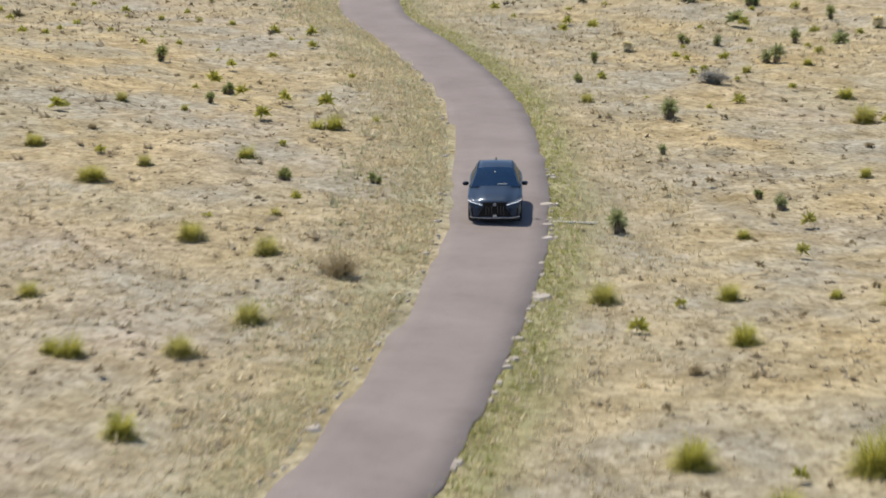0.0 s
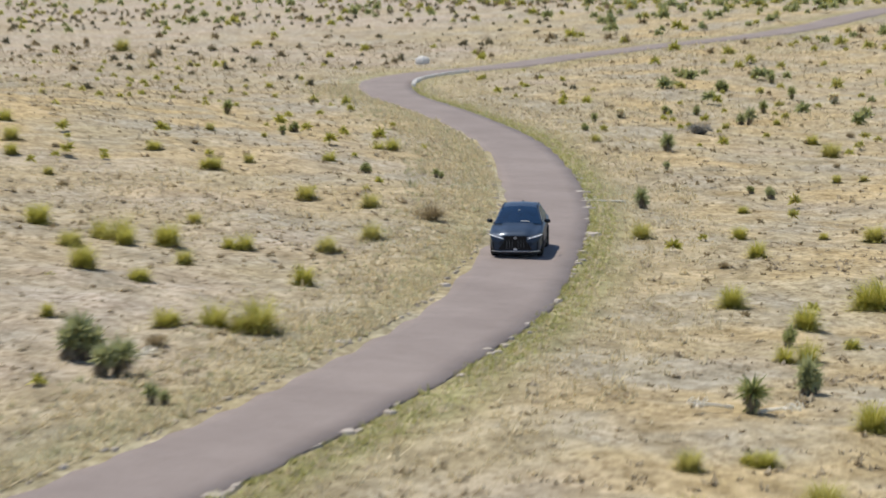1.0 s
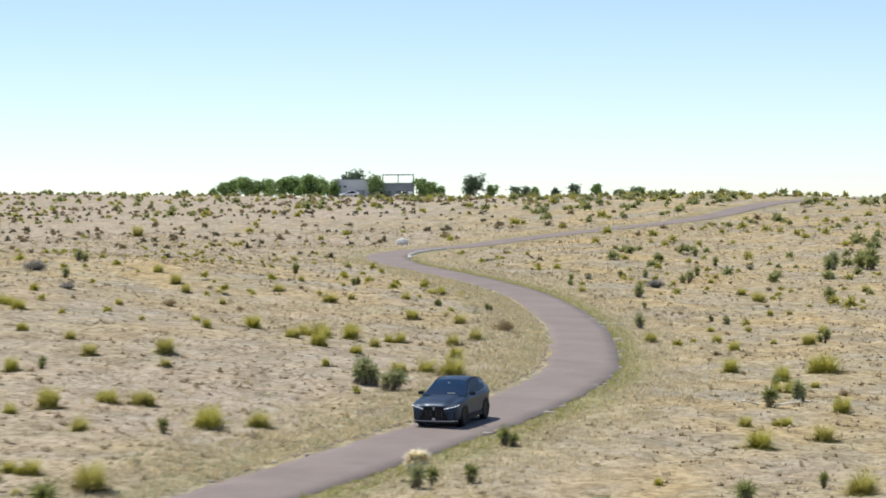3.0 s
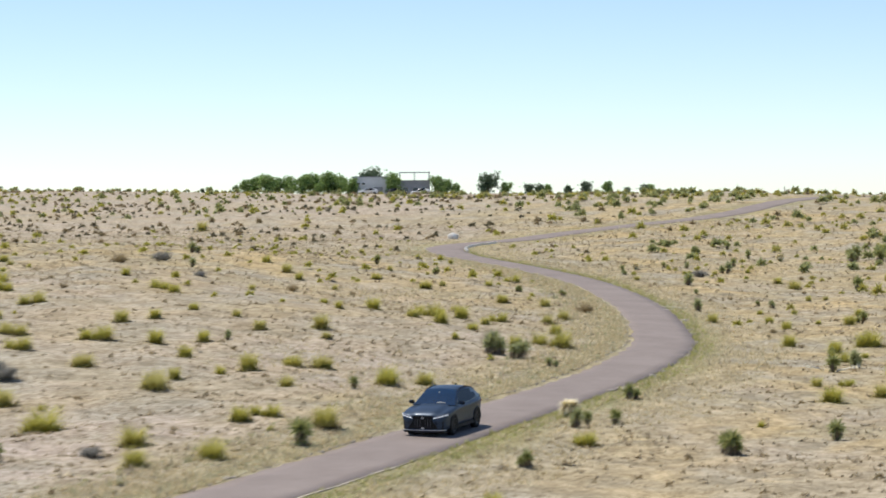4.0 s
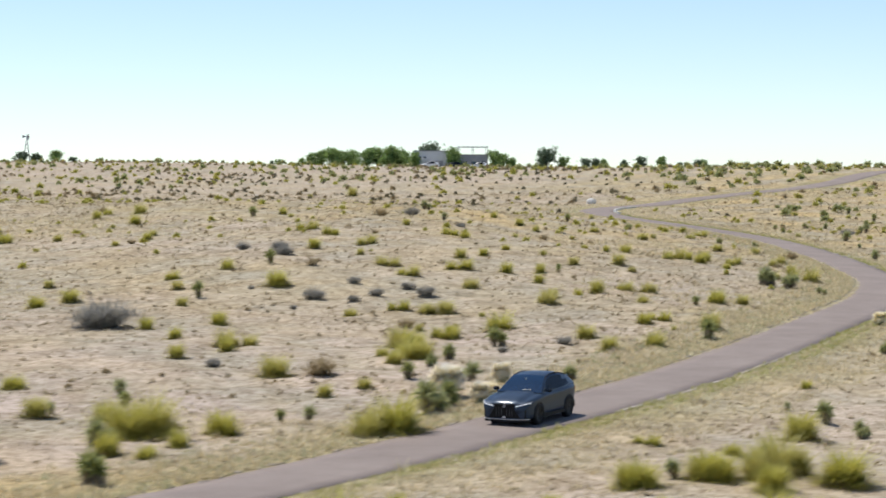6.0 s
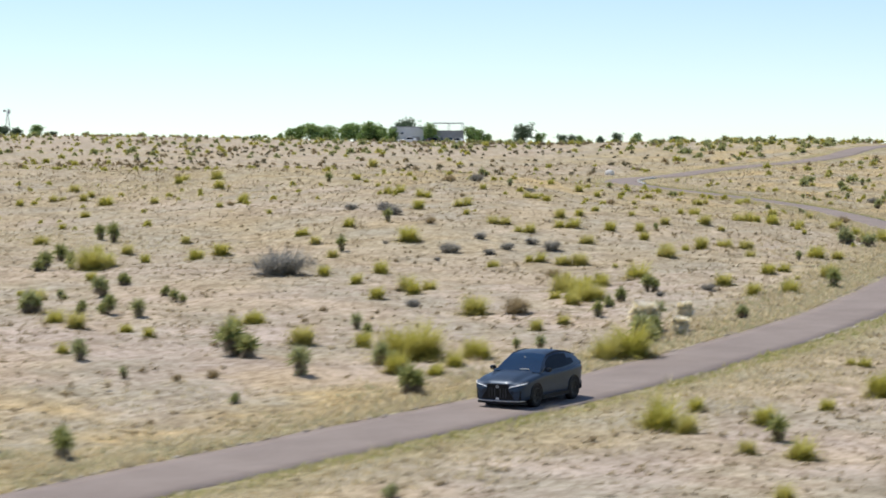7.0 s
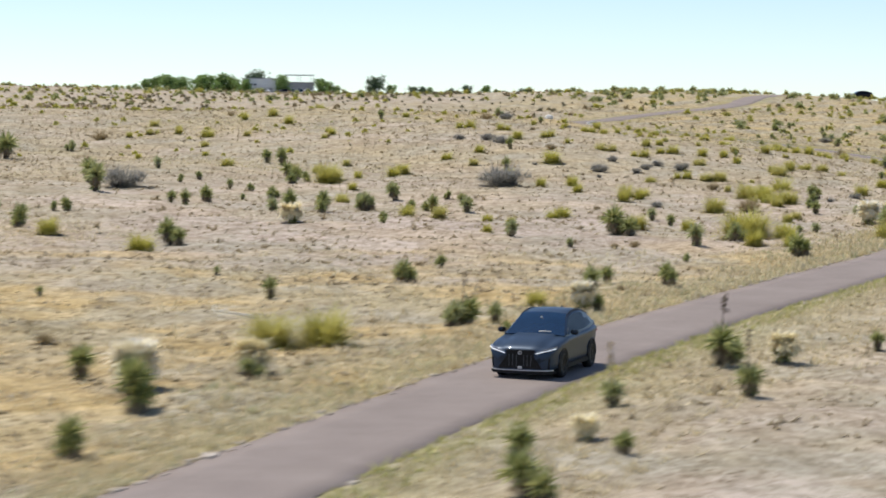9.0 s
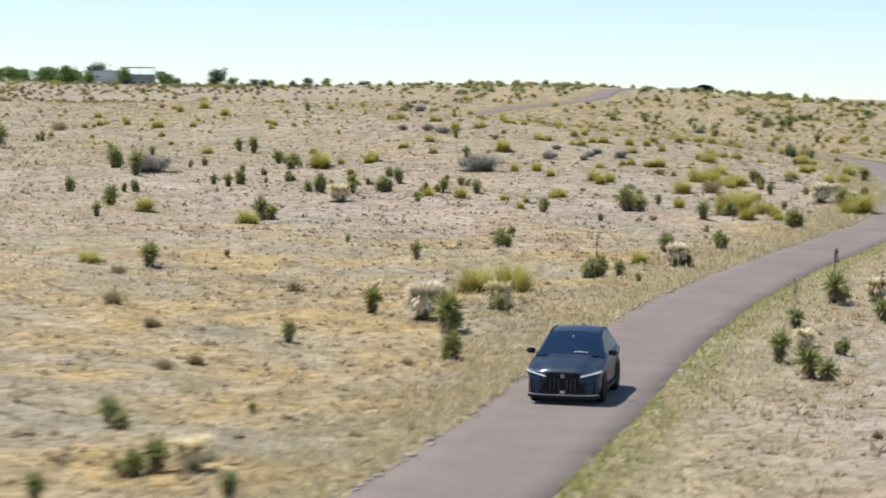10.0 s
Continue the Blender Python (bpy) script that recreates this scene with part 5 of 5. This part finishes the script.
def edge_stones():
    """Loose pale stones and broken asphalt crumbs along both edges of the road."""
    r = np.random.default_rng(41)
    co, fa, off = [], [], 0
    for side, y0, y1, step, size in ((-1, 27, 98, 0.8, 0.18), (1, -75, 57, 0.4, 0.07), (-1, -118, 27, 1.2, 0.06), (1, 57, 151, 0.6, 0.08), (1, -122, -75, 0.35, 0.09)):
        sel = np.where((ROAD[:, 1] > y0) & (ROAD[:, 1] < y1))[0]
        for i in sel:
            for _ in range(r.poisson(0.5 / step)):
                p = ROAD[i] + ROAD_T[i] * r.uniform(-0.25, 0.25) + side * ROAD_N[i] * (ROAD_W + r.normal(0.03, 0.10))
                s = size * math.exp(r.normal(0, 0.45))
                z = float(lay(p[0], p[1])) + 0.01
                n = 7
                a = np.arange(n) / n * 6.283 + r.uniform(0, 6)
                rad = s * r.uniform(0.6, 1.15, n)
                el = r.uniform(0.6, 1.1)
                u = ROAD_N[i] * el
                v = ROAD_T[i]
                xy = p + np.outer(np.cos(a) * rad, u) + np.outer(np.sin(a) * rad, v)
                top = p + (xy - p) * 0.75
                hgt = 0.02 + 0.2 * s * r.uniform(0.3, 0.8)
                co += [np.column_stack([xy, np.full(n, z - 0.06)]), np.column_stack([top, np.full(n, z + hgt)]), np.array([[p[0], p[1], z + hgt * 1.1]])]
                for k in range(n):
                    q = (k + 1) % n
                    fa += [(off + k, off + q, off + n + q), (off + k, off + n + q, off + n + k), (off + n + k, off + n + q, off + 2 * n)]
                off += 2 * n + 1
    me = mesh_of("edge_stones", np.concatenate(co), np.array(fa), False)
    me.materials.append(M["stone"])
    tagged(new("edge_stones", me), "pale loose stones lining the edges of the asphalt", "stones", kind="stuff")


edge_stones()


def bend_kerb():
    sel = [i for i in range(len(ROAD)) if 155 < ROAD[i][1] < 177 and ROAD[i][0] < -8]
    t = tagged(empty_thing("kerb"), "low whitewashed kerb along the inside of the bend", "kerb", kind="structure")
    for i in sel[::2]:
        p = ROAD[i] - ROAD_N[i] * (ROAD_W + 0.15)
        b_ = box(0, 0, 0, 0.92, 0.3, 0.3, 0.03)
        ob = part("kerb_stone", b_, M["kerb"], t)
        ob.matrix_basis = pose(p[0], p[1], float(lay(p[0], p[1])) + 0.03, 0, 0, math.degrees(math.atan2(ROAD_T[i][1], ROAD_T[i][0])))


bend_kerb()


def road_edging():
    sel = [i for i in range(len(ROAD)) if -22 < ROAD[i][1] < 6]
    rows = []
    for i in sel:
        row = []
        for w, dz in ((ROAD_W - 0.02, -0.05), (ROAD_W - 0.02, 0.035), (ROAD_W + 0.1, 0.035), (ROAD_W + 0.1, -0.05)):
            p = ROAD[i] - ROAD_N[i] * (w + 0.03 * math.sin(i * 0.7))
            row.append((p[0], p[1], float(lay(p[0], p[1])) + dz))
        rows.append(row)
    co, fa = loft(rows)
    me = mesh_of("road_edging", co, fa, False)
    me.materials.append(M["stone"])
    tagged(new("road_edging", me), "narrow pale concrete strip along one edge of the road", "edging", kind="structure")


road_edging()

# the car's nose on the road: seconds, x, y
CAR_FRONT = [(0, -2.31, 83.98), (1, -3.45, 65.66), (2, -6.44, 46.16), (3.3, -14.18, 22.52), (4.5, -23.46, -0.8), (5.5, -31.98, -18.94), (6.2, -38.24, -30.17), (7.3, -50.48, -50.17), (8, -59.09, -62.47), (9, -71.84, -82.95), (9.5, -78.15, -94.51), (10, -84.31, -106.31)]


def motions():
    a = np.array(CAR_FRONT)
    fine = np.arange(-1.0, 11.01, 0.02)

    def eased(v):
        """The column over time, continued straight past both ends and smoothed."""
        full = np.interp(fine, a[:, 0], v)
        full = np.where(fine < 0, v[0] + (v[1] - v[0]) / (a[1, 0] - a[0, 0]) * fine, full)
        full = np.where(fine > 10, v[-1] + (v[-1] - v[-2]) / (a[-1, 0] - a[-2, 0]) * (fine - 10), full)
        g = np.exp(-np.linspace(-2.5, 2.5, 101) ** 2)
        pad = np.r_[np.full(50, 2 * full[0]) - full[50:0:-1], full, np.full(50, 2 * full[-1]) - full[-2:-52:-1]]
        return np.convolve(pad, g / g.sum(), "valid")

    px, py = eased(a[:, 1]), eased(a[:, 2])
    rows = []
    for k in range(101):
        t = k * 0.1
        x, y = np.interp(t, fine, px), np.interp(t, fine, py)
        n = np.argmin((ROAD[:, 0] - x) ** 2 + (ROAD[:, 1] - y) ** 2)
        w = slice(max(n - 2, 0), n + 13)
        ux, uy = -ROAD_T[w].mean(0) / np.linalg.norm(ROAD_T[w].mean(0))
        h = math.atan2(uy, ux)
        mx, my = x - 2.33 * ux, y - 2.33 * uy
        zf, zr = float(lay(mx + 1.35 * ux, my + 1.35 * uy)), float(lay(mx - 1.34 * ux, my - 1.34 * uy))
        rows.append((t, pose(mx, my, (zf + zr) / 2 + 0.045, 0, -math.degrees(math.atan2(zf - zr, 2.69)), math.degrees(h))))
    walk(car, rows)
    speed = (abs(px[-51] - px[50]) ** 2 + abs(py[-51] - py[50]) ** 2) ** 0.5 / 10
    for wheel in [o for o in car.children if o.name.startswith("wheel") and not o.name.startswith(("wheel_arch", "wheel_well"))]:
        x, y, z = wheel.location
        walk(wheel, [(k / 30, pose(x, y, z, 0, math.degrees(k / 30 * speed / 0.362) % 360, 0)) for k in range(301)])


motions()
